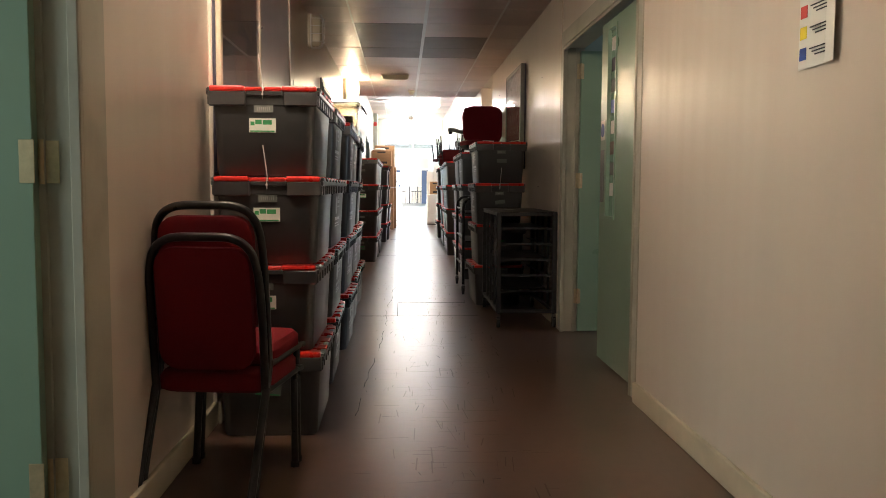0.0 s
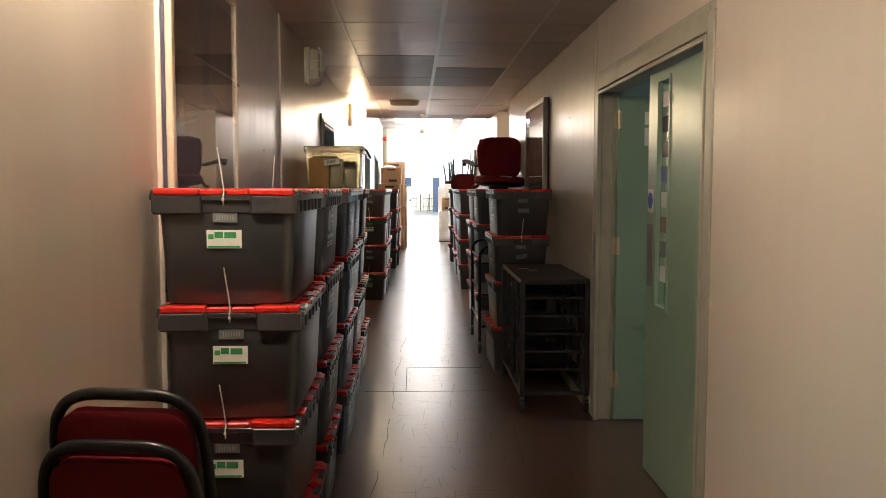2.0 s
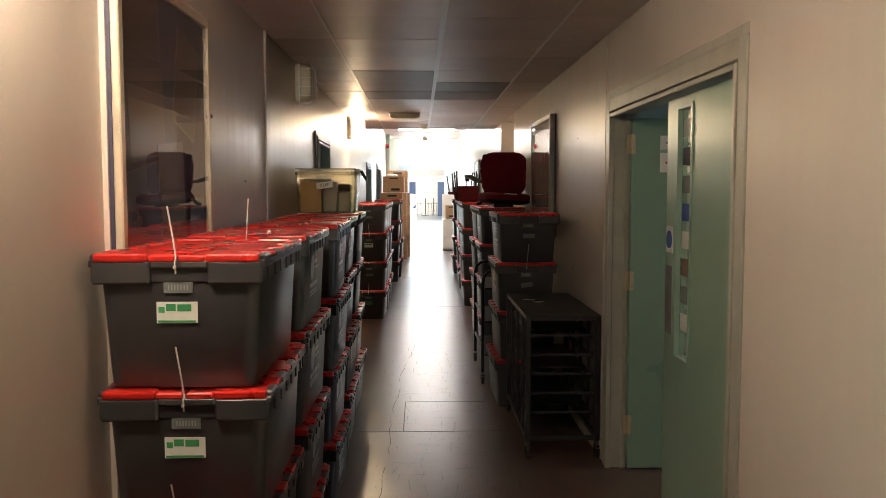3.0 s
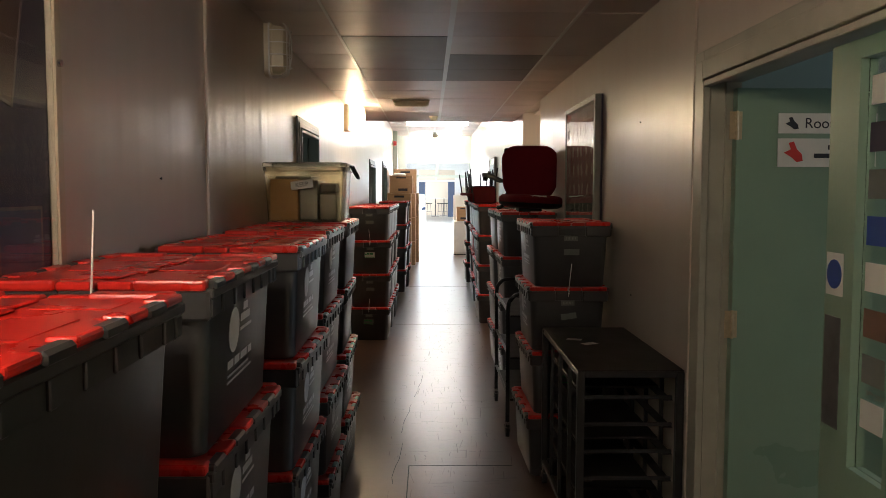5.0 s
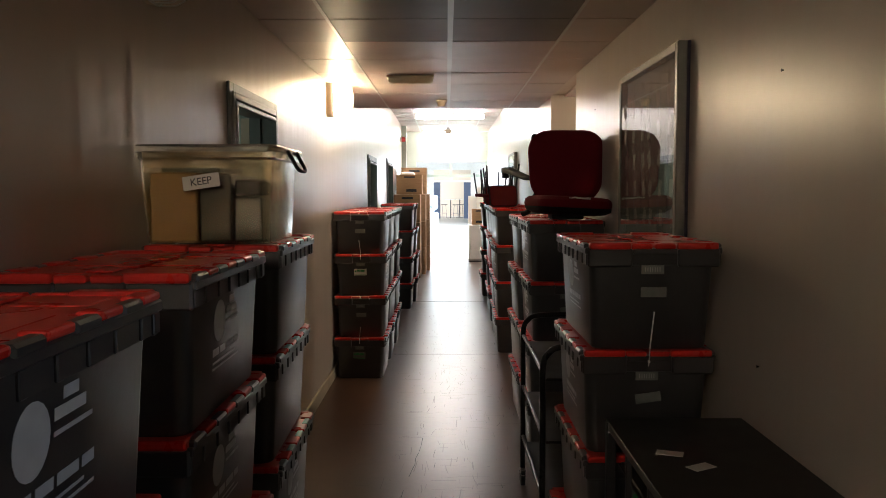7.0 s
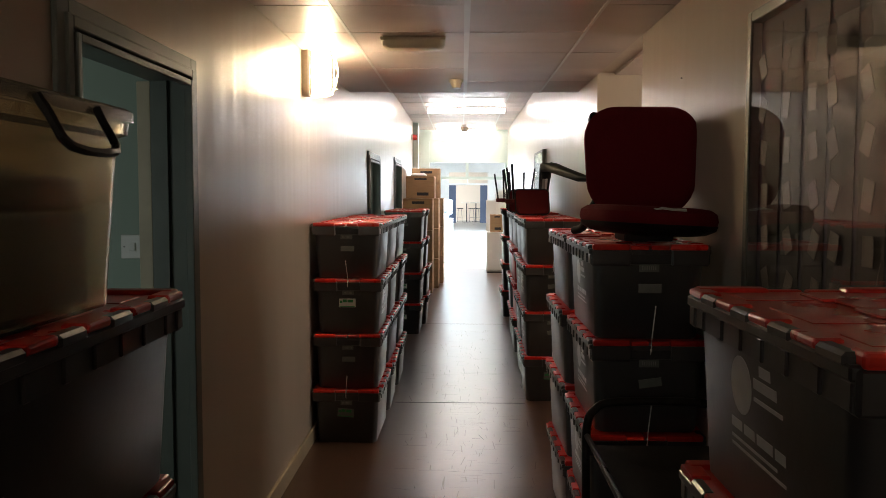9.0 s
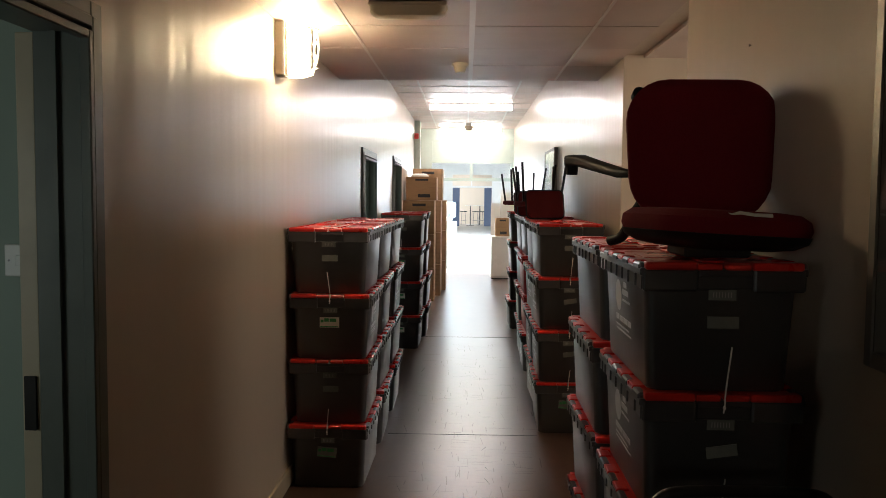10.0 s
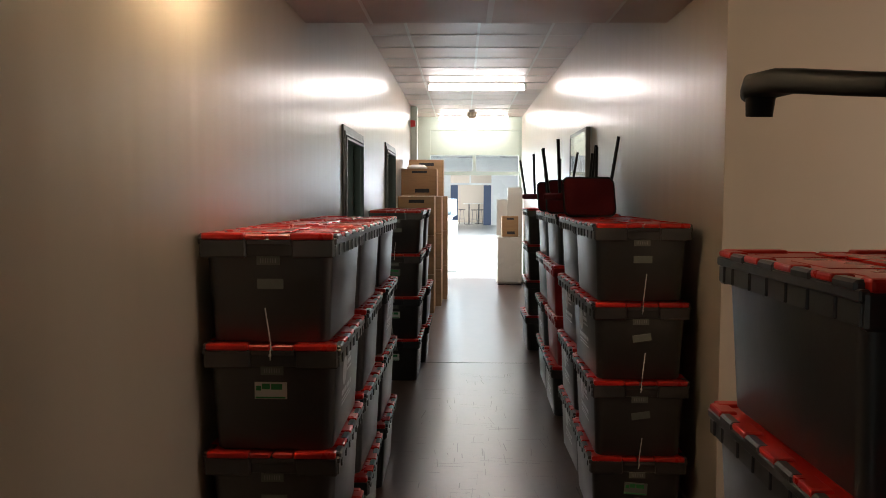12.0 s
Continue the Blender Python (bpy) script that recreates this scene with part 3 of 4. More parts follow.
# ---- glazed screen at the corridor's end ----
scr = tagged(new("window_screen"), "pale green painted glazed screen with an open doorway and toplights", "glazed screen", "", "structure")
bm = bmesh.new()
for xa, xb, za, zb in ((XL, XL + 0.24, 0, ZC2), (XR - 0.05, XR, 0, ZC2), (XL + 0.24, XR - 0.05, 2.63, ZC2), (XL + 0.24, XR - 0.05, 2.19, 2.25),
                       (XL + 0.24, XR - 0.05, 1.84, 1.90), (0.45, 0.51, 2.25, 2.63), (0.45, 0.51, 1.90, 2.19)):
    bm_span(xa, xb, Y2, Y2 + 0.09, za, zb, bm=bm)
part("frame", bm, M_SCREEN, scr)
for xa, xb, za, zb in ((XL + 0.24, 0.45, 2.25, 2.63), (0.51, XR - 0.05, 2.25, 2.63)):
    part("panel", bm_span(xa, xb, Y2 + 0.03, Y2 + 0.05, za, zb), M_SCREEN, scr, "pale green painted panel")
for xa, xb, za, zb in ((XL + 0.24, 0.45, 1.90, 2.19), (0.51, XR - 0.05, 1.90, 2.19)):
    part("pane", bm_span(xa, xb, Y2 + 0.04, Y2 + 0.046, za, zb), M_GLASS, scr, "clear toplight pane").visible_shadow = False

# ---- hall beyond, lit by side windows ----
bm = bmesh.new()
for x0, x1 in ((-3.1, -3.0), (3.8, 3.9)):
    bm_span(x0, x1, Y2 + 0.1, YF, 0, 0.75, bm=bm)
    bm_span(x0, x1, Y2 + 0.1, YF, 2.9, 3.4, bm=bm)
    bm_span(x0, x1, Y2 + 0.1, 24.0, 0.75, 2.9, bm=bm)
    bm_span(x0, x1, 38.0, YF, 0.75, 2.9, bm=bm)
    for k in range(1, 7):
        bm_span(x0, x1, 24 + 2 * k - 0.05, 24 + 2 * k + 0.05, 0.75, 2.9, bm=bm)
bm_span(-3.1, XL - T, Y2, Y2 + 0.1, 0, 3.4, bm=bm)
bm_span(XR + T, 3.9, Y2, Y2 + 0.1, 0, 3.4, bm=bm)
bm_span(XL - T, XR + T, Y2, Y2 + 0.09, ZC2 + 0.1, 3.4, bm=bm)
solid("wall_hall_sides", bm, M_WHITE, "pale walls of the hall with rows of window openings", "wall")
bm = bmesh.new()
bm_span(-3.1, -0.34, YF, YF + 0.12, 0, 3.4, bm=bm)
bm_span(1.73, 3.9, YF, YF + 0.12, 0, 3.4, bm=bm)
bm_span(-0.34, 1.73, YF, YF + 0.12, 2.72, 3.4, bm=bm)
bm_span(-0.34, 1.73, YF, YF + 0.12, 2.04, 2.14, bm=bm)
bm_span(0.62, 0.7, YF, YF + 0.12, 2.14, 2.72, bm=bm)
solid("wall_hall_end", bm, M_WHITE, "pale end wall of the hall with a wide doorway and toplights", "wall")
for xa, xb in ((-0.33, 0.04), (1.34, 1.72)):
    dd = tagged(new("door_hall"), "dark blue double door leaf at the hall's end", "door", "", "structure")
    part("door_leaf", bm_span(xa, xb, YF + 0.03, YF + 0.08, 0.01, 2.03), M_BLUE, dd)
solid("ceiling_hall", bm_span(-3.1, 3.9, Y2, YF + 5, 3.4, 3.5), M_WHITE, "white hall ceiling", "ceiling")
solid("wall_beyond", bm_span(-3, 4, YF + 4.6, YF + 4.7, 0, 3.4), M_WALL, "pale wall beyond the hall", "wall")
solid("wall_beyond_west", bm_span(-3.1, -3, YF + 0.12, YF + 4.6, 0, 3.4), M_ROOM, "pale wall beyond the hall", "wall")
solid("wall_beyond_east", bm_span(4, 4.1, YF + 0.12, YF + 4.6, 0, 3.4), M_ROOM, "pale wall beyond the hall", "wall")
solid("floor_beyond", bm_span(-3.2, 4.0, YF + 0.3, YF + 5, -0.12, 0), M_HALLFLOOR, "pale floor beyond the hall", "floor")
# ---- lamps of the place ----
def bulkhead(y, glow, label, deep, x=XL):
    """An oblong wall lamp behind a wire guard on the left wall."""
    r = thing("wall_lamp", pose(x, y, 2.225) @ Matrix.Diagonal((deep, 1, 1, 1)), label, "wall lamp")
    part("back_plate", bm_loft([[(x, px * s, pz * s) for px, pz in rrect(0.11, 0.27, 0.03)] for x, s in ((0.0, 1), (0.022, 1), (0.03, 0.94))]), M_OFFWHITE, r, "", True)
    part("diffuser", bm_loft([[(x, px * s, pz * s) for px, pz in rrect(0.09, 0.24, 0.035)] for x, s in ((0.03, 1), (0.055, 1.0), (0.075, 0.9), (0.085, 0.6))]),
         glow or M_DIFFUSER, r, "glowing warm white diffuser" if glow else "yellowed diffuser", True)
    guard = part("guard_rim", bm_loft([[(x, px, pz) for px, pz in rrect(0.13, 0.275, 0.03)] for x in (0.018, 0.024)]), M_WHITE, r, "white wire guard", True)
    for z in (-0.09, -0.03, 0.03, 0.09):
        part("wire", bm_tube(smooth_line([(0.02, -0.062, z), (0.08, -0.058, z), (0.105, 0, z), (0.08, 0.058, z), (0.02, 0.062, z)], 3), 0.0028, 5), M_WHITE, guard, "", True)
    for w in (-0.04, 0, 0.04):
        part("wire", bm_tube(smooth_line([(0.02, w, -0.135), (0.085, w, -0.12), (0.106 - abs(w) * 0.4, w, 0), (0.085, w, 0.12), (0.02, w, 0.135)], 3), 0.0028, 5), M_WHITE, guard, "", True)
    return r


bulkhead(10.55, M_BULB, "lit bulkhead wall lamp behind a white wire guard", 1.9)
bulkhead(6.69, None, "unlit yellowed bulkhead wall lamp with a guard", 1.25)


def tube_light(y, x=0.44, z=ZC2, length=1.2, glow=None):
    r = thing("ceiling_light", pose(x, y, z), "long fluorescent ceiling light, lit, under white tiles" if glow is None else "short warm ceiling light, lit", "ceiling light")
    part("tray", bm_span(-length / 2, length / 2, -0.045, 0.045, -0.030, -0.004, 0.004), M_WHITE, r)
    part("diffuser", bm_loft([[(sx, py, pz - 0.0635) for py, pz in rrect(0.10, 0.065, 0.025)] for sx in (-length / 2 + 0.02, length / 2 - 0.02)]), glow or M_TUBE, r, "glowing diffuser", True)
    for s in (-1, 1):
        part("end_cap", bm_span(s * (length / 2 - 0.01) - 0.012, s * (length / 2 - 0.01) + 0.012, -0.052, 0.052, -0.098, -0.025, 0.004), M_WHITE, r)
    return r


tube_light(18.4)
tube_light(22.5, 0.455)
# unseen lamp, added to give the first bay its warm light
bulkhead(2.5, M_WARMBULB, "lit bulkhead wall lamp added out of view above the chairs, behind a wire guard", 1.9, XN)

r = thing("ceiling_light", pose(0.125, 10.15, ZC), "unlit yellowed ceiling light with an oblong diffuser", "ceiling light")
part("tray", bm_box(0, 0, -0.012, 0.34, 0.13, 0.016, 0.004), M_OFFWHITE, r)
part("diffuser", bm_loft([[(px * s, py * s, z) for px, py in rrect(0.33, 0.12, 0.03)] for z, s in ((-0.02, 1), (-0.045, 0.98), (-0.06, 0.86), (-0.064, 0.6))]), M_DIFFUSER, r, "yellowed diffuser", True)
r = thing("smoke_detector", pose(0.338, 11.72, ZC), "round yellowed smoke detector on the ceiling", "smoke detector")
part("base", bm_cyl((0, 0, -0.02), (0, 0, -0.004), 0.052, n=20), M_OFFWHITE, r, "", True)
part("head", bm_cyl((0, 0, -0.062), (0, 0, -0.02), 0.030, 0.044, n=20), M_OFFWHITE, r, "", True)
r = thing("smoke_detector", pose(0.42, 21.6, ZC2), "white smoke detector hanging from the far ceiling", "smoke detector")
part("base", bm_cyl((0, 0, -0.05), (0, 0, -0.004), 0.05, n=16), M_WHITE, r, "", True)
part("head", bm_cyl((0, 0, -0.14), (0, 0, -0.05), 0.06, 0.09, n=16), M_OFFWHITE, r, "", True)
r = thing("fire_alarm_sounder", pose(XL + 0.002, 20.6, 2.55), "red fire alarm sounder on the wall", "fire alarm")
part("base", bm_cyl((0, 0, 0), (0.03, 0, 0), 0.05, n=16), M_WHITE, r)
part("horn", bm_cyl((0.03, 0, 0), (0.10, 0, 0), 0.055, 0.045, n=16), M_REDSIGN, r, "red horn", True)
r = thing("pipe_boxing", pose(XL, 21.2, 0), "painted boxing running up the wall beside the screen", "pipe boxing")
part("casing", bm_span(0.001, 0.1, -0.12, 0.12, 0.0, ZC2 - 0.006, 0.004), M_SCREEN, r)


# ---- crates ----
CW, CL, CH = 0.43, 0.665, 0.3385
TALL = Matrix.Diagonal((1, 1, CH / 0.333, 1))


def crate(m, label, tie=0, red_body=False, printed=None):
    """An attached-lid crate: tapered body with a collar, two hinged lid halves, seal, labels and a print on its long sides."""
    r = thing("crate", m, label, "crate", "stacked crates")
    loops = []
    for z, w, l in ((0.0, 0.352, 0.572), (0.006, 0.362, 0.582), (0.235, 0.385, 0.612), (0.262, 0.389, 0.616), (0.264, 0.397, 0.624), (0.305, 0.402, 0.630)):
        loops.append([(x, y, z) for x, y in rrect(w, l, 0.035)])
    shell = M_REDBODY if red_body else M_GREY
    part("body", bm_loft(loops), shell, r, "red plastic body" if red_body else "", True)
    for s in (-1, 1):
        for xa, xb in ((-0.205, -0.065), (0.075, 0.205)):
            part("corner_block", bm_span(xa, xb, *sorted((s * 0.30, s * 0.327)), 0.258, 0.314, 0.005), shell, r)
        part("end_rim", bm_span(-0.064, 0.074, *sorted((s * 0.300, s * 0.324)), 0.296, 0.3135, 0.003), shell, r)
        band = part("side_rim", bm_span(*sorted((s * 0.19, s * 0.2125)), -0.322, 0.322, 0.298, 0.3165, 0.003), shell, r)
        part("rim_web", bm_span(*sorted((s * 0.19, s * 0.2035)), -0.318, 0.318, 0.262, 0.2975), shell, band)
        for k in (0, 2, 4, 6):
            ya = -0.31 + 0.0775 * k
            part("hinge_knuckle", bm_span(*sorted((s * 0.190, s * 0.2145)), ya, ya + 0.0765, 0.310, 0.329, 0.005), shell, band)
        for ya in (-0.318, -0.235, -0.135, -0.045, 0.045, 0.135, 0.235, 0.290):
            part("rim_rib", bm_span(*sorted((s * 0.200, s * 0.2085)), ya, ya + (0.028 if abs(ya) > 0.28 else 0.018), 0.263, 0.2975, 0.002), shell, band)
    for s in (-1, 1):
        lid = part("lid_half", bm_span(*sorted((s * 0.003, s * 0.195)), -0.318, 0.318, 0.315, 0.325, 0.003), M_RED, r, "bright red hinged lid half")
        for k in (1, 3, 5, 7):
            ya = -0.31 + 0.0775 * k
            part("lid_knuckle", bm_span(*sorted((s * 0.175, s * 0.2135)), ya, ya + 0.0765, 0.3168, 0.331, 0.005, 2), M_RED, lid)
        for e in (-1, 1):
            part("lid_lip", bm_span(*sorted((s * 0.07, s * 0.2)), *sorted((e * 0.29, e * 0.329)), 0.3115, 0.3325, 0.006, 2), M_RED, lid)
            part("lid_lip", bm_span(*sorted((s * 0.004, s * 0.069)), *sorted((e * 0.30, e * 0.325)), 0.3115, 0.328, 0.004), M_RED, lid)
            part("lid_panel", bm_span(*sorted((s * 0.04, s * 0.155)), *sorted((e * 0.17, e * 0.255)), 0.323, 0.3265, 0.001), M_RED, lid)
        part("lid_panel", bm_span(*sorted((s * 0.04, s * 0.15)), -0.08, 0.08, 0.323, 0.3265, 0.001), M_RED, lid)
        for k in range(5):                 # interlocking fingers at the middle
            ya = -0.25 + 0.1 * k
            if (k % 2 == 0) == (s > 0):
                part("lid_finger", bm_span(*sorted((-s * 0.035, s * 0.02)), ya, ya + 0.095, 0.3255, 0.3305, 0.002), M_RED, lid)
    y = -0.3085
    lab = part("barcode_label", bm_span(-0.005 - 0.03, 0.035, y - 0.003, y - 0.001, 0.236, 0.262), M_SHADEPAPER, r, "white barcode label")
    for k in range(7):
        part("bar", bm_span(-0.024 + 0.0075 * k, -0.0215 + 0.0075 * k, y - 0.0036, y - 0.003, 0.243, 0.256), M_GREYINK, lab)
    tilt = (0.0, 4.0, -8.0, 0.0)[tie]
    ct = Matrix.Translation((0, -0.306, 0.188)) @ pose(0, 0, 0, 0, tilt, 0)
    big = tie in (0, 1)
    bm = bm_span(*((-0.055, 0.045, -0.001, 0.0005, -0.026, 0.026) if big else (-0.035, 0.045, -0.001, 0.0005, -0.024, 0.006)))
    bmesh.ops.transform(bm, matrix=ct, verts=bm.verts)
    lab = part("destination_label", bm, M_PAPER if tie == 0 else M_SHADEPAPER, r, "white paper label")
    if big:
        for xa, xb, za, zb in ((-0.05, -0.035, 0.0, 0.014), (-0.032, -0.008, 0.004, 0.021), (-0.004, 0.03, 0.003, 0.020), (-0.052, 0.04, -0.024, -0.019)):
            bm = bm_span(xa, xb, -0.0019, -0.001, za, zb)
            bmesh.ops.transform(bm, matrix=ct, verts=bm.verts)
            part("label_print", bm, M_GREENINK, lab, "green print")
    if tie < 3:
        tip = ((-0.010, -0.352, 0.445), (0.01, -0.345, 0.42), (0.012, -0.345, 0.455))[tie]
        bm = bm_tube(smooth_line([(0.0, -0.33, 0.285), (0.001, -0.338, 0.31), (0.002, -0.336, 0.335), tip], 4), 0.0022, 5)
        bm_box(0, -0.337, 0.30, 0.007, 0.006, 0.008, 0.001, bm=bm)
        part("cable_tie", bm, M_TIE, r, "white nylon cable tie with a long tail", True)
    if (tie in (0, 2)) if printed is None else printed:   # printed mark on the long sides: a disc and bars
        def skin(y, z, d, s):
            return (s * (0.1808 + 0.05 * z + d), y * s, z)
        for s in (-1, 1):
            g = 1.6                              # size of the print about its middle
            loops = [[skin(g * (-0.05 + 0.029 * math.cos(radians(18 * k))), 0.168 + g * (0.022 + 0.029 * math.sin(radians(18 * k))), d, s) for k in range(20)] for d in (-0.003, 0.0007)]
            part("printed_disc", bm_loft(loops), M_PRINT, r, "white printed disc")
            for ya, yb, za, zb in ((0.0, 0.028, 0.214, 0.224), (-0.015, 0.042, 0.200, 0.210), (-0.015, 0.055, 0.188, 0.192), (-0.08, -0.05, 0.148, 0.158), (-0.044, -0.015, 0.148, 0.158), (-0.009, 0.03, 0.148, 0.158), (0.036, 0.06, 0.148, 0.158), (-0.08, 0.04, 0.137, 0.140), (-0.08, 0.06, 0.129, 0.132)):
                loops = [[skin(g * yy, 0.168 + g * (zz - 0.173), d, s) for yy, zz in ((ya, za), (yb, za), (yb, zb), (ya, zb))] for d in (-0.003, 0.0007)]
                part("printed_bar", bm_loft(loops), M_PRINT, r, "white printed bar")
    return r


GREY_LABEL = "dark grey plastic crate with a bright red hinged lid, stacked"
crate_kinds = [crate(pose(0, 0, -50), GREY_LABEL, k) for k in range(4)]
crate_kinds.append(crate(pose(0, 0, -50), GREY_LABEL, 0, False, False))
crate_kinds.append(crate(pose(0, 0, -50), GREY_LABEL, 3, False, True))
crate_red = crate(pose(0, 0, -50), "red plastic crate with a red hinged lid, stacked", 3, True)


def stack(x, y, n=4, wobble=0.012, turn=1.2, red=(), kinds=(), printed=False):
    """n crates on one another; x, y: the middle of the stack's front edge."""
    for k in range(n):
        base = crate_red if k in red else crate_kinds[kinds[k] if kinds else random.choice((0, 1, 2, 3))]
        if k == n - 1 and k not in red and y > 4:
            base = crate_kinds[5 if printed or kinds and kinds[k] in (0, 2) else 3]      # the top crates carry no tie
        copy_thing(base, pose(x + random.uniform(-wobble, wobble), y + CL / 2 + random.uniform(-wobble, wobble), CH * k + 0.0005, 0, 0, random.uniform(-turn, turn)) @ TALL)


def remove_thing(ob):
    for o in (*ob.children_recursive, ob):
        bpy.data.objects.remove(o)


for k in range(4):     # first stack, against the chairs
    copy_thing(crate_kinds[(1, 4, 4, 4)[k]], pose(-0.300 + (0.004, -0.006, 0.006, -0.004)[k], 3.085 + CL / 2, CH * k + 0.0005, 0, 0, (0.5, -0.6, 0.4, 0)[k]) @ TALL)
stack(-0.30, 3.90, kinds=(0, 2, 0, 2))
stack(-0.295, 4.80, kinds=(0, 2, 0, 2))
stack(-0.325, 5.72, printed=True)
stack(-0.33, 6.56)
stack(-0.308, 10.68)
stack(-0.31, 11.43)
stack(-0.30, 12.2)
stack(-0.25, 14.62)
stack(-0.22, 15.35)
stack(1.015, 6.66, kinds=(3, 1, 2, 2))
stack(1.045, 8.615, kinds=(0, 2, 2, 2))
stack(1.045, 9.37, kinds=(1, 1, 3, 1))
stack(1.05, 11.72, kinds=(1, 2, 2, 3))
stack(1.06, 12.45)
stack(1.09, 13.6, red=(1, 2))
stack(1.09, 14.35)
stack(1.09, 15.95)
for c in crate_kinds + [crate_red]:
    remove_thing(c)


# ---- stacked banquet chairs by the first crates ----
def banquet_chair(m, label, tall=0.0, drop=0.0):
    """Red stacking chair seen from behind; it faces +y."""
    r = thing("banquet_chair", m, label, "chair", "stacked chairs")
    back = [[(px, y, pz + 0.62 + tall) for px, pz in rrect(0.315 * s, 0.385 * s, 0.06)] for y, s in ((-0.022, 0.93), (-0.016, 1), (0.012, 1), (0.02, 0.9))]
    bm = bm_loft(back)
    bmesh.ops.transform(bm, matrix=Matrix.Translation((0, -0.20, 0)) @ pose(0, 0, 0.44, 7, 0, 0) @ Matrix.Translation((0, 0, -0.44)), verts=bm.verts)
    part("backrest", bm, M_FABRIC, r, "dark red fabric back pad", True)
    bm = bm_loft([[(px * s, py * s, z - drop) for px, py in rrect(0.39, 0.39, 0.06)] for z, s in ((0.42, 0.92), (0.43, 1.0), (0.465, 1.0), (0.482, 0.93), (0.486, 0.8))])
    part("seat", bm, M_FABRIC, r, "dark red padded seat", True)
    zs = 0.43 - drop
    side = [(0.185, -0.19, zs), (0.184, -0.215, 0.60 + tall * 0.6), (0.178, -0.238, 0.735 + tall), (0.155, -0.25, 0.805 + tall), (0.10, -0.255, 0.838 + tall)]
    top = [(-x, y, z) for x, y, z in side] + [(0.0, -0.256, 0.842 + tall)] + side[::-1]
    part("back_frame", bm_tube(smooth_line(top, 4), 0.0135, 10), M_BLACK, r, "black tubular steel back hoop", True)
    part("seat_frame", bm_tube(smooth_line([(-0.19, -0.19, zs), (-0.19, 0.17, zs - 0.01), (-0.17, 0.19, zs - 0.01), (0.17, 0.19, zs - 0.01), (0.19, 0.17, zs - 0.01), (0.19, -0.19, zs)], 2), 0.011, 8), M_BLACK, r, "", True)
    for sx in (-1, 1):
        part("leg", bm_tube([(sx * 0.188, -0.19, zs + 0.01), (sx * 0.185, -0.38, 0.008)], 0.0135, 10), M_BLACK, r, "", True)
        part("leg", bm_tube([(sx * 0.18, 0.17, zs), (sx * 0.19, 0.14, 0.008)], 0.0135, 10), M_BLACK, r, "", True)
        part("foot_cap", bm_cyl((sx * 0.185, -0.384, 0.0), (sx * 0.185, -0.374, 0.022), 0.016, n=10), M_RUBBER, r)
        part("foot_cap", bm_cyl((sx * 0.19, 0.14, 0.0), (sx * 0.19, 0.141, 0.02), 0.016, n=10), M_RUBBER, r)
    return r


banquet_chair(pose(-0.345, 2.655, 0.0, 0, 0, -7) @ Matrix.Diagonal((0.93, 1, 0.98, 1)), "red fabric banquet chair with a black tubular frame, by the crates", 0.0, 0.075)
banquet_chair(pose(-0.343, 2.712, 0.0, 0, 0, -7) @ Matrix.Diagonal((0.93, 1, 0.98, 1)), "red fabric banquet chair nested into the one behind it", 0.095)


# ---- tray rack and tube trolley ----
def caster(parent, x, y, r=0.042):
    c = part("caster", bm_span(x - 0.012, x + 0.012, y - 0.02, y + 0.02, r + 0.015, r + 0.055, 0.003), M_CHROME, parent, "chrome swivel caster")
    part("fork", bm_span(x - 0.017, x - 0.012, y - 0.014, y + 0.014, r - 0.01, r + 0.03), M_CHROME, c)
    part("fork", bm_span(x + 0.012, x + 0.017, y - 0.014, y + 0.014, r - 0.01, r + 0.03), M_CHROME, c)
    part("wheel", bm_cyl((x - 0.010, y, r), (x + 0.010, y, r), r, n=18), M_RUBBER, c, "black rubber wheel", True)
    part("brake_tab", bm_span(x - 0.01, x + 0.01, y - 0.045, y - 0.015, r + 0.02, r + 0.027, 0.002), M_CHROME, c)


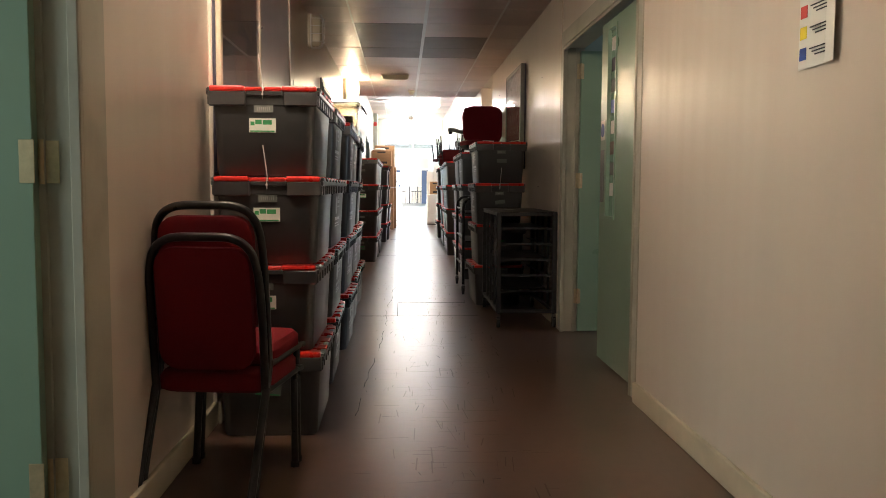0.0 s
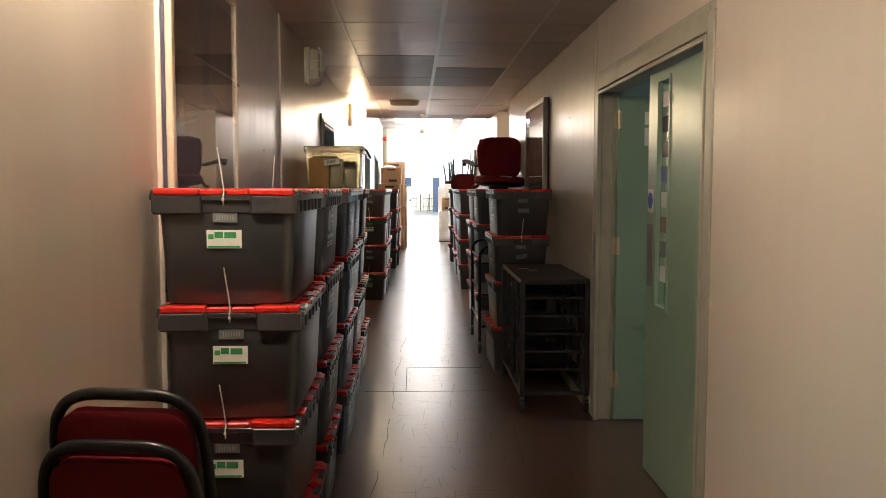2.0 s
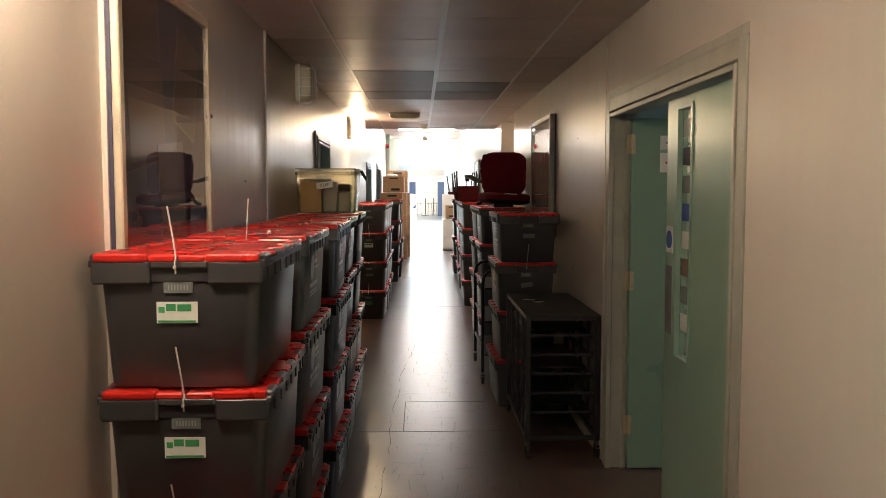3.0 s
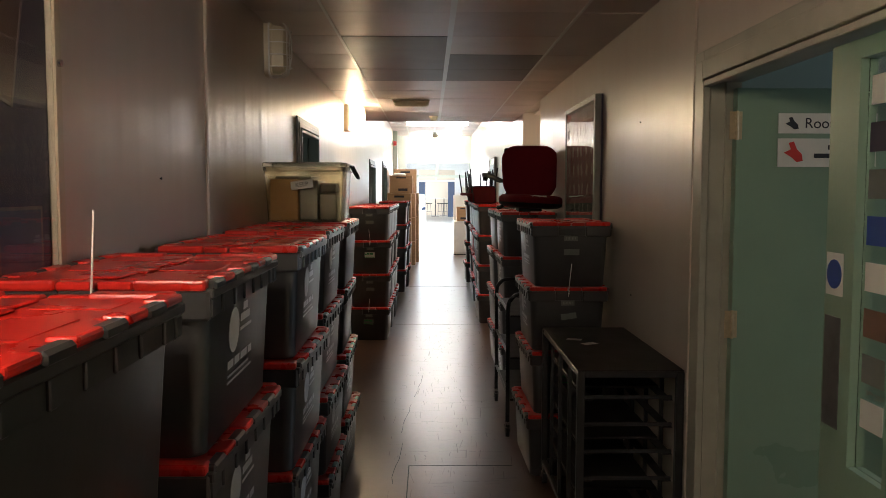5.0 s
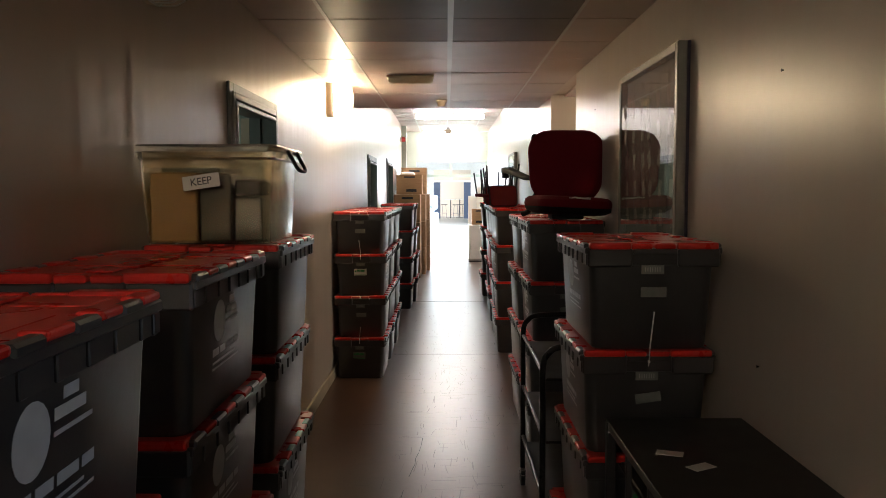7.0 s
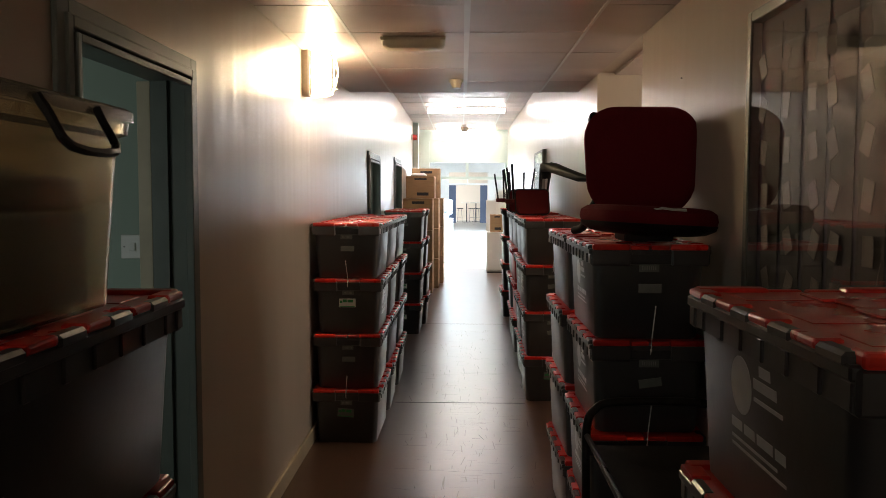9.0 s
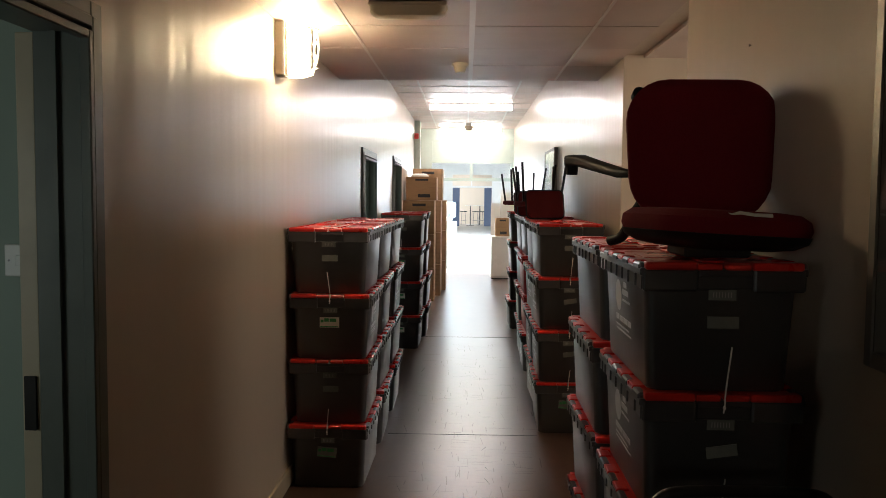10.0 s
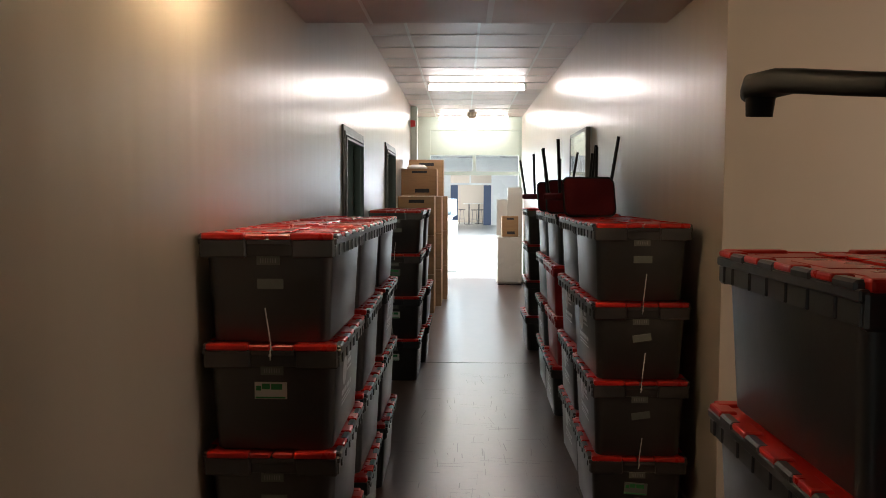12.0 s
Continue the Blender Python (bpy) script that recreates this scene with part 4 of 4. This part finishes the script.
def tray_rack():
    r = thing("tray_rack", pose(0, 0, 0), "dark steel tray rack on chrome casters", "rack trolley")
    x0, x1, y0, y1, zb, zt = 0.89, 1.282, 5.625, 6.615, 0.10, 0.806
    for x in (x0, x1):
        for y in (y0, y1):
            part("post", bm_box(x, y, (zb + zt) / 2, 0.03, 0.03, zt - zb, 0.003), M_RACK, r)
            caster(r, x, y)
        for z in (zb + 0.015, zt - 0.012):
            part("rail", bm_span(x - 0.012, x + 0.012, y0 + 0.016, y1 - 0.016, z - 0.012, z + 0.012, 0.002), M_RACK, r)
        for y in (5.872, 6.12, 6.367):
            part("upright", bm_span(x - 0.008, x + 0.008, y - 0.008, y + 0.008, zb + 0.028, zt - 0.025, 0.002), M_RACK, r)
        for k in range(5):
            z = 0.24 + 0.11 * k
            s = 1 if x == x0 else -1
            part("runner", bm_span(*sorted((x + s * 0.017, x + s * 0.055)), y0 + 0.03, y1 - 0.03, z, z + 0.004), M_DARKSTEEL, r)
    for y in (y0, y1):
        for z in (zb + 0.015, zt - 0.012):
            part("cross_rail", bm_span(x0 + 0.016, x1 - 0.016, y - 0.012, y + 0.012, z - 0.012, z + 0.012, 0.002), M_RACK, r)
    for z in (0.244, 0.464, 0.684):
        part("tray", bm_span(x0 + 0.02, x1 - 0.02, y0 + 0.22, y1 - 0.05, z + 0.001, z + 0.012, 0.003), M_DARKSTEEL, r, "dark baking tray")
    for z in (0.245, 0.355, 0.465, 0.575, 0.685):
        part("tray_edge", bm_span(x0 + 0.018, x1 - 0.018, y0 + 0.03, y0 + 0.038, z + 0.001, z + 0.016, 0.002), M_RACK, r, "worn grey tray edge")
    part("top_sheet", bm_span(x0 - 0.014, x1 + 0.014, y0 - 0.014, y1 + 0.014, zt + 0.001, zt + 0.006, 0.001), M_DARKSTEEL, r, "scratched dark top sheet")
    return r


tray_rack()
for x, y, rz in ((1.03, 6.17, 30), (0.98, 6.28, -20)):
    p = thing("paper_scrap", pose(x, y, 0.8135, 0, 0, rz), "small scrap of torn paper lying on the tray rack", "paper")
    part("sheet", bm_span(-0.035, 0.035, -0.02, 0.02, 0, 0.0012), M_PAPER, p)


def tube_trolley():
    r = thing("tube_trolley", pose(0, 0, 0), "black tubular trolley with three shelves", "trolley")
    x0, x1, y0, y1 = 0.775, 1.20, 7.42, 8.28
    for y in (y0, y1):
        hoop = [(x0, y, 0.09), (x0, y, 0.60), (x0, y, 0.80), (x0 + 0.025, y, 0.86), (x0 + 0.09, y, 0.885), (x1 - 0.09, y, 0.885), (x1 - 0.025, y, 0.86), (x1, y, 0.80), (x1, y, 0.60), (x1, y, 0.09)]
        part("end_hoop", bm_tube(smooth_line(hoop, 4), 0.0135, 10), M_BLACK, r, "", True)
        for x in (x0, x1):
            caster(r, x, y)
    for z in (0.22, 0.48, 0.74):
        part("shelf", bm_span(x0 + 0.015, x1 - 0.015, y0 + 0.01, y1 - 0.01, z, z + 0.012, 0.003), M_DARKSTEEL, r, "dark steel shelf")
        for x in (x0, x1):
            part("rail", bm_tube([(x, y0, z + 0.04), (x, y1, z + 0.04)], 0.009, 8), M_BLACK, r, "", True)
    return r


tube_trolley()


# ---- office chair lying on the crates ----
def office_chair():
    r = thing("office_chair", pose(0.032, 0.19, 0), "dark red office chair without its base, set on crates", "office chair")
    zt = 4 * CH + 0.002
    turn = pose(1.055, 8.70, zt, 0, 0, 14)
    bm = bm_loft([[turn @ Vector((px * s, py * s, z - 0.05 * px * s)) for px, py in rrect(0.46, 0.45, 0.14, 6)] for z, s in ((0.055, 0.86), (0.06, 0.97), (0.08, 1.0), (0.105, 0.98), (0.122, 0.88), (0.127, 0.7))])
    part("seat", bm, M_FABRIC, r, "worn dark red seat cushion", True)
    part("seat_shell", bm_loft([[turn @ Vector((px * s, py * s, z - 0.05 * px * s)) for px, py in rrect(0.46, 0.45, 0.14, 6)] for z, s in ((0.02, 0.6), (0.028, 0.82), (0.045, 0.96), (0.064, 0.995))]), M_BLACKPL, r, "black plastic underside", True)
    part("mechanism", bm_span(0.95, 1.13, 8.60, 8.80, zt - 0.0015, zt + 0.03, 0.006), M_BLACKPL, r)
    bm = bm_loft([[(1.07 + px * s * (0.96 + 0.28 * pz), 8.90 + y, zt + 0.306 + pz * s) for px, pz in rrect(0.465, 0.43, 0.13, 6)] for y, s in ((-0.035, 0.8), (-0.03, 0.92), (-0.01, 1.0), (0.02, 0.99), (0.04, 0.9))])
    part("backrest", bm, M_FABRIC, r, "dark red rounded back cushion", True)
    part("back_shell", bm_loft([[(1.07 + px * s * (0.96 + 0.28 * pz), 8.90 + y, zt + 0.306 + pz * s) for px, pz in rrect(0.455, 0.42, 0.13, 6)] for y, s in ((0.03, 0.98), (0.055, 0.95), (0.065, 0.8))]), M_BLACKPL, r, "", True)
    part("back_bar", bm_span(1.03, 1.10, 8.955, 8.975, zt + 0.02, zt + 0.40, 0.006), M_BLACKPL, r)
    part("adjuster_knob", bm_cyl((0.885, 8.965, zt + 0.475), (0.885, 8.93, zt + 0.485), 0.02, n=14), M_BLACKPL, r, "", True)
    arm = bm_loft([[(x + py * 0.9, y, z + pz) for py, pz in rrect(0.05 * s, 0.03 * s, 0.012)] for x, y, z, s in ((0.88, 8.93, 1.59, 0.7), (0.845, 9.0, 1.595, 1.0), (0.80, 9.2, 1.625, 1.15), (0.76, 9.36, 1.652, 1.3), (0.745, 9.43, 1.652, 1.35), (0.742, 9.455, 1.644, 1.05), (0.742, 9.462, 1.634, 0.6))])
    part("armrest", arm, M_BLACKPL, r, "black moulded armrest", True)
    part("armrest_tip", bm_cyl((0.745, 9.437, 1.602), (0.745, 9.43, 1.654), 0.022, 0.026, n=12), M_BLACKPL, r, "", True)
    part("arm_post", bm_tube(smooth_line([(0.90, 8.92, zt + 0.15), (0.875, 8.97, zt + 0.09), (0.86, 9.03, zt + 0.035), (0.83, 9.08, zt + 0.018)], 4), 0.017, 10), M_BLACKPL, r, "", True)
    part("tear", bm_tube([(1.0, 8.485, zt + 0.120), (1.04, 8.487, zt + 0.116), (1.06, 8.495, zt + 0.122), (1.10, 8.50, zt + 0.116), (1.15, 8.512, zt + 0.115)], 0.006, 6), M_PAPER, r, "pale torn strip in the fabric")
    return r


office_chair()


# ---- clear storage box ----
def clear_box():
    zt = 4 * CH + 0.002
    r = thing("storage_box", pose(-0.338, 6.80, zt) @ Matrix.Diagonal((1, 1.15, 1.05, 1)), "clear plastic storage box with a lid, full of papers", "storage box")
    outer = [[(px, py, z) for px, py in rrect(w, d, 0.03)] for z, w, d in ((0, 0.37, 0.36), (0.24, 0.40, 0.39), (0.246, 0.425, 0.41), (0.262, 0.428, 0.413))]
    inner = [[(px, py, z) for px, py in rrect(w, d, 0.028)] for z, w, d in ((0.262, 0.394, 0.384), (0.004, 0.364, 0.354))]
    part("body", bm_loft(outer + inner), M_CLEAR, r, "", True).visible_shadow = False
    part("lid", bm_loft([[(px * s, py * s, z) for px, py in rrect(0.44, 0.425, 0.035)] for z, s in ((0.264, 1), (0.278, 1), (0.283, 0.97), (0.284, 0.92), (0.280, 0.88))]), M_CLEAR, r, "clear yellowed lid", True).visible_shadow = False
    part("carton", bm_span(-0.172, -0.03, -0.168, 0.16, 0.006, 0.205, 0.004), M_CARD, r, "brown cardboard folder box inside")
    part("file_block", bm_span(-0.026, 0.07, -0.16, 0.15, 0.006, 0.20, 0.006, 2), M_GREY, r, "dark files inside")
    part("file_block", bm_span(0.076, 0.162, -0.15, 0.15, 0.006, 0.135, 0.006, 2), M_GREY, r, "dark files inside")
    part("file_block", bm_span(0.076, 0.158, -0.14, 0.15, 0.138, 0.185, 0.008, 2), M_RUBBER, r, "dark pouch inside")
    part("loose_paper", bm_span(-0.15, 0.03, -0.13, 0.12, 0.207, 0.22, 0.002), M_SHADEPAPER, r, "loose papers inside")
    lab = part("label", bm_span(-0.055, 0.055, -0.0005, 0.0008, -0.02, 0.02), M_PAPER, r, "white handwritten label")
    lab.matrix_basis = pose(-0.005, -0.203, 0.178, -4, -8, 0)
    text_part("label_text", "KEEP", 0.03, M_INK, lab, pose(0.0, -0.0012, 0.0, 90, 0, 0))
    for sx in (-1, 1):
        part("clip", bm_tube(smooth_line([(sx * 0.222, -0.07, 0.272), (sx * 0.235, -0.065, 0.25), (sx * 0.255, -0.055, 0.215), (sx * 0.255, 0.055, 0.215), (sx * 0.235, 0.065, 0.25), (sx * 0.222, 0.07, 0.272)], 3), 0.006, 6), M_BLACKPL, r, "black clip handle", True)
    return r


clear_box()


# ---- boards on the walls ----
def display_board(name, x, s, ya, yb, za, zb, label, prints, frame_w=0.035, deep=0.035, backing=M_POSTER_A):
    """A glazed display case on a wall; s: +1 if it faces +x."""
    r = thing(name, pose(x, 0, 0), label, "display board")
    def slab(a, b, c, d, e, f, bev=0.0):
        return bm_span(*sorted((s * a, s * b)), c, d, e, f, bev)
    part("back_panel", slab(0.001, 0.012, ya, yb, za, zb), backing, r, "mounting panel")
    for (c, d, e, f) in ((ya, ya + frame_w, za, zb), (yb - frame_w, yb, za, zb), (ya + frame_w, yb - frame_w, za, za + frame_w), (ya + frame_w, yb - frame_w, zb - frame_w, zb)):
        part("frame_bar", slab(0.012, deep, c, d, e, f, 0.004), M_ALU if s < 0 else M_TRIM, r)
    for k, (c, d, e, f, mt, tilt) in enumerate(prints):
        bm = slab(0.0125 + 0.0008 * k, 0.0135 + 0.0008 * k, -(d - c) / 2, (d - c) / 2, -(f - e) / 2, (f - e) / 2)
        bmesh.ops.transform(bm, matrix=pose(0, (c + d) / 2, (e + f) / 2, tilt, 0, 0), verts=bm.verts)
        part("print", bm, mt, r, "mounted print")
        rim = bmesh.new()
        w, h, e0, e1 = (d - c) / 2, (f - e) / 2, 0.0128 + 0.0008 * k, 0.0139 + 0.0008 * k
        for a0, a1, b0, b1 in ((-w, w, h - 0.007, h), (-w, w, -h, -h + 0.007), (-w, -w + 0.007, -h, h), (w - 0.007, w, -h, h)):
            bm_span(*sorted((s * e0, s * e1)), a0, a1, b0, b1, bm=rim)
        bmesh.ops.transform(rim, matrix=pose(0, (c + d) / 2, (e + f) / 2, tilt, 0, 0), verts=rim.verts)
        part("print_border", rim, mt if d - c < 0.14 else M_POSTER_C, r, "pale print border")
    part("glass", slab(deep - 0.008, deep - 0.004, ya + frame_w, yb - frame_w, za + frame_w, zb - frame_w), M_CASEGLASS, r, "clear reflecting glass").visible_shadow = False
    part("lock", bm_cyl((s * deep, ya + 0.018 if s < 0 else yb - 0.018, (za + zb) / 2 + 0.2), (s * (deep + 0.008), ya + 0.018 if s < 0 else yb - 0.018, (za + zb) / 2 + 0.2), 0.008, n=10), M_CHROME, r)
    return r


display_board("display_board", XL, 1, 3.304, 4.26, 1.03, 2.14, "glazed display case with dark photographs on the wall",
              ((3.40, 3.72, 1.60, 2.10, M_POSTER_B, 7), (3.86, 4.12, 1.70, 2.03, M_POSTER_B, -14), (3.40, 3.72, 1.12, 1.58, M_POSTER_D, 9),
               (3.68, 3.95, 1.22, 1.66, M_POSTER_C, 6), (3.74, 3.96, 1.09, 1.34, M_POSTER_B, 0), (4.0, 4.18, 1.10, 1.48, M_POSTER_D, 0)))
display_board("display_board", XR, -1, 7.30, 8.36, 1.15, 2.085, "glazed aluminium notice case with a few papers, on the wall",
              tuple((7.40 + 0.15 * k, 7.53 + 0.15 * k, 1.20, 2.02, M_POSTER_E, 0) for k in range(6)) +
              tuple((7.41 + 0.15 * (k % 6) + 0.02 * (k % 3), 7.46 + 0.15 * (k % 6) + 0.02 * (k % 3), 1.24 + 0.125 * (k // 6), 1.31 + 0.125 * (k // 6), M_POSTER_C, 12 * (k % 5) - 24) for k in range(36)), 0.036, 0.05)
display_board("display_board", XR, -1, 14.9, 15.9, 1.3, 2.03, "white notice case on the far wall",
              ((15.0, 15.8, 1.35, 1.95, M_PAPER, 0),), 0.03, 0.05, M_WHITE)

r = thing("wall_notice", pose(XE, -0.065, 0.018), "white paper notice with coloured squares, curling off the wall", "notice")
part("sheet", bm_loft([[(-0.003 - c * 0.5, 1.99 + 0.21 * u, z) for u, c in ((0, 0.03), (0.3, 0.008), (1, 0.0))] + [(-0.002 - c * 0.5, 1.99 + 0.21 * u, z) for u, c in ((1, 0.0), (0.3, 0.008), (0, 0.03))] for z in (1.275, 1.56)]), M_PAPER, r)
for k, mt in enumerate((M_BLUESIGN, M_YELLOW, M_REDSIGN, M_GREENINK)):
    z = 1.315 + 0.055 * k
    part("colour_square", bm_span(-0.0055, -0.004, 2.155, 2.19, z - 0.016, z + 0.016), mt, r)
    for j in range(3):
        part("text_line", bm_span(-0.010, -0.0075, 2.05, 2.13 - 0.015 * j, z + 0.008 - 0.009 * j - 0.0015, z + 0.008 - 0.009 * j + 0.0015), M_INK, r)

# ---- upturned chairs on the far crates ----
def upturned_chair(x, y, turn, label):
    zt = 4 * CH + 0.004
    r = thing("upturned_chair", pose(x, y, zt, 0, 0, turn) @ Matrix.Diagonal((0.84, 0.9, 0.86, 1)), label, "chair", "upturned chairs")
    bm = bm_loft([[(px * s, yy + 0.28 * pz, 0.125 + pz * s) for px, pz in rrect(0.34, 0.24, 0.04)] for yy, s in ((-0.018, 0.94), (-0.008, 1), (0.018, 1), (0.026, 0.9))])
    part("backrest", bm, M_FABRIC2, r, "maroon back panel", True)
    rim = [(px, -0.002 + 0.28 * pz, 0.125 + pz) for px, pz in rrect(0.345, 0.245, 0.04)]
    part("back_rim", bm_tube([*rim, rim[0]], 0.009, 6), M_BLACK, r, "black rim", True)
    bm = bm_loft([[(px * s, 0.24 + py * s, z) for px, py in rrect(0.40, 0.38, 0.05)] for z, s in ((0.10, 0.9), (0.108, 1), (0.14, 1), (0.15, 0.95))])
    part("seat", bm, M_FABRIC2, r, "maroon seat", True)
    for sx, dy, tx, ty, h in ((-1, 0.1, -0.205, 0.04, 0.50), (1, 0.1, 0.205, 0.02, 0.52), (-1, 0.38, -0.2, 0.46, 0.46), (1, 0.38, 0.2, 0.46, 0.48)):
        part("leg", bm_tube([(sx * 0.17, dy, 0.13), (tx, ty, h)], 0.0115, 8), M_BLACK, r, "", True)
    return r


upturned_chair(0.985, 12.85, 8, "maroon chair turned upside down on crates, legs up")
upturned_chair(0.98, 13.68, -6, "maroon chair turned upside down on crates, legs up")
upturned_chair(0.99, 14.5, 12, "maroon chair turned upside down on crates, legs up")


# ---- cardboard boxes, appliances ----
def carton(x0, x1, y0, y1, z0, z1, label="brown cardboard removal box with dark print"):
    r = thing("cardboard_box", pose((x0 + x1) / 2, (y0 + y1) / 2, z0), label, "cardboard box", "cardboard boxes")
    w, d, h = x1 - x0, y1 - y0, z1 - z0
    part("body", bm_span(-w / 2, w / 2, -d / 2, d / 2, 0.0005, h - 0.004, 0.004), M_CARD, r)
    for s in (-1, 1):
        part("flap", bm_span(*sorted((s * 0.003, s * w / 2)), -d / 2, d / 2, h - 0.0035, h, 0.001), M_CARD, r)
    part("tape", bm_span(-0.025, 0.025, -d / 2 - 0.001, d / 2 + 0.001, h + 0.0003, h + 0.001), M_DIFFUSER, r, "shiny brown tape")
    part("print_bar", bm_span(-0.09 * w / 0.45, 0.1 * w / 0.45, -d / 2 - 0.0012, -d / 2 + 0.001, h * 0.83, h * 0.91), M_INK, r, "dark printed bar")
    part("print_bar", bm_span(-0.05, 0.13 * w / 0.45, -d / 2 - 0.0012, -d / 2 + 0.001, h * 0.12, h * 0.26), M_INK, r, "dark printed bar")
    return r


for z in (0, 0.49, 0.98):
    carton(-0.53, -0.075, 18.45, 19.1, z, z + 0.485)
carton(-0.49, -0.045, 18.5, 19.05, 1.47, 1.81)
for z in (0, 0.49, 0.98):
    carton(-0.53, 0.0, 19.15, 19.8, z, z + 0.485)
    carton(-0.53, 0.06, 19.9, 20.6, z, z + 0.485)
carton(-0.44, 0.02, 19.2, 19.75, 1.47, 1.95)
r = thing("folded_sheet", pose(-0.3, 18.7, 1.812), "white folded plastic sheet on a cardboard box", "sheet")
part("sheet", bm_loft([[(px * s, py * s, z) for px, py in rrect(0.25, 0.3, 0.08)] for z, s in ((0, 1), (0.02, 1.02), (0.045, 0.8), (0.05, 0.5))]), M_WHITE, r, "", True)

r = thing("fridge", pose(1.06, 21.99, 0), "white undercounter fridge by the doorway", "fridge")
part("body", bm_span(-0.2, 0.2, -0.16, 0.3, 0.02, 0.80, 0.008), M_WHITE, r)
part("door", bm_span(-0.2, 0.2, -0.2, -0.165, 0.05, 0.79, 0.01, 2), M_WHITE, r)
part("plinth", bm_span(-0.19, 0.19, -0.15, 0.28, 0.0, 0.02), M_INK, r)
carton(0.93, 1.2, 21.83, 22.08, 0.802, 1.14, "small brown cardboard box on the fridge")
r = thing("white_cabinet", pose(1.14, 22.2, 0), "tall white cabinet standing beside the screen", "cabinet")
part("body", bm_span(-0.28, 0.16, 0.10, 0.125, 0, 1.42, 0.004), M_WHITE, r)
part("side_board", bm_span(-0.10, 0.16, 0.05, 0.095, 0.803, 1.62, 0.004), M_WHITE, r)
r = thing("water_cooler", pose(0.02, 24.3, 0), "white water cooler with a pale blue bottle", "water cooler")
part("body", bm_span(-0.16, 0.16, -0.16, 0.16, 0, 1.0, 0.02, 2), M_WHITE, r)
M_BOTTLE = glass("pale_blue_bottle", (0.65, 0.82, 0.95), 0.1)
part("bottle", bm_loft([[(px * s, py * s, z) for px, py in rrect(0.28, 0.28, 0.135)] for z, s in ((1.0, 0.35), (1.06, 0.5), (1.1, 1), (1.4, 1), (1.42, 0.9))]), M_BOTTLE, r, "pale blue bottle", True)


def bar_table(x, y):
    r = thing("bar_table", pose(x, y, 0), "tall bar table with a dark thin leg", "table", "bar tables")
    part("tabletop", bm_cyl((0, 0, 1.06), (0, 0, 1.09), 0.32, n=24), M_WHITE, r)
    part("column", bm_cyl((0, 0, 0.02), (0, 0, 1.06), 0.03, n=10), M_INK, r)
    part("foot_plate", bm_cyl((0, 0, 0.0), (0, 0, 0.02), 0.22, n=20), M_INK, r)


def bar_stool(x, y):
    r = thing("bar_stool", pose(x, y, 0), "tall bar stool with thin legs", "stool", "bar stools")
    part("seat", bm_cyl((0, 0, 0.74), (0, 0, 0.78), 0.18, n=18), M_INK, r)
    for a in range(4):
        c, s = math.cos(radians(45 + 90 * a)), math.sin(radians(45 + 90 * a))
        part("leg", bm_tube([(0.12 * c, 0.12 * s, 0.74), (0.19 * c, 0.19 * s, 0.005)], 0.013, 6), M_STEEL, r)
    part("foot_ring", bm_tube([(0.165 * math.cos(radians(k * 20)), 0.165 * math.sin(radians(k * 20)), 0.28) for k in range(19)], 0.009, 6), M_STEEL, r)


bar_table(0.62, YF + 1.4)
bar_table(1.15, YF + 2.2)
bar_stool(0.25, YF + 1.5)
bar_stool(0.9, YF + 1.2)
bar_stool(1.2, YF + 1.5)

# ---- nails and scuffs on the walls ----
for x, y, z, s in ((XR, 6.425, 1.845, -1), (XR, 6.55, 0.99, -1), (XR, 9.3, 2.02, -1), (XL, 5.0, 1.55, 1)):
    r = thing("wall_nail", pose(x, y, z), "small dark nail stuck in the painted wall", "nail", "wall nails")
    part("shank", bm_cyl((0, 0, 0), (s * 0.005, 0, 0), 0.002, n=8), M_DARKSTEEL, r)
    part("head", bm_cyl((s * 0.005, 0, 0), (s * 0.0065, 0, 0), 0.0045, n=10), M_DARKSTEEL, r)
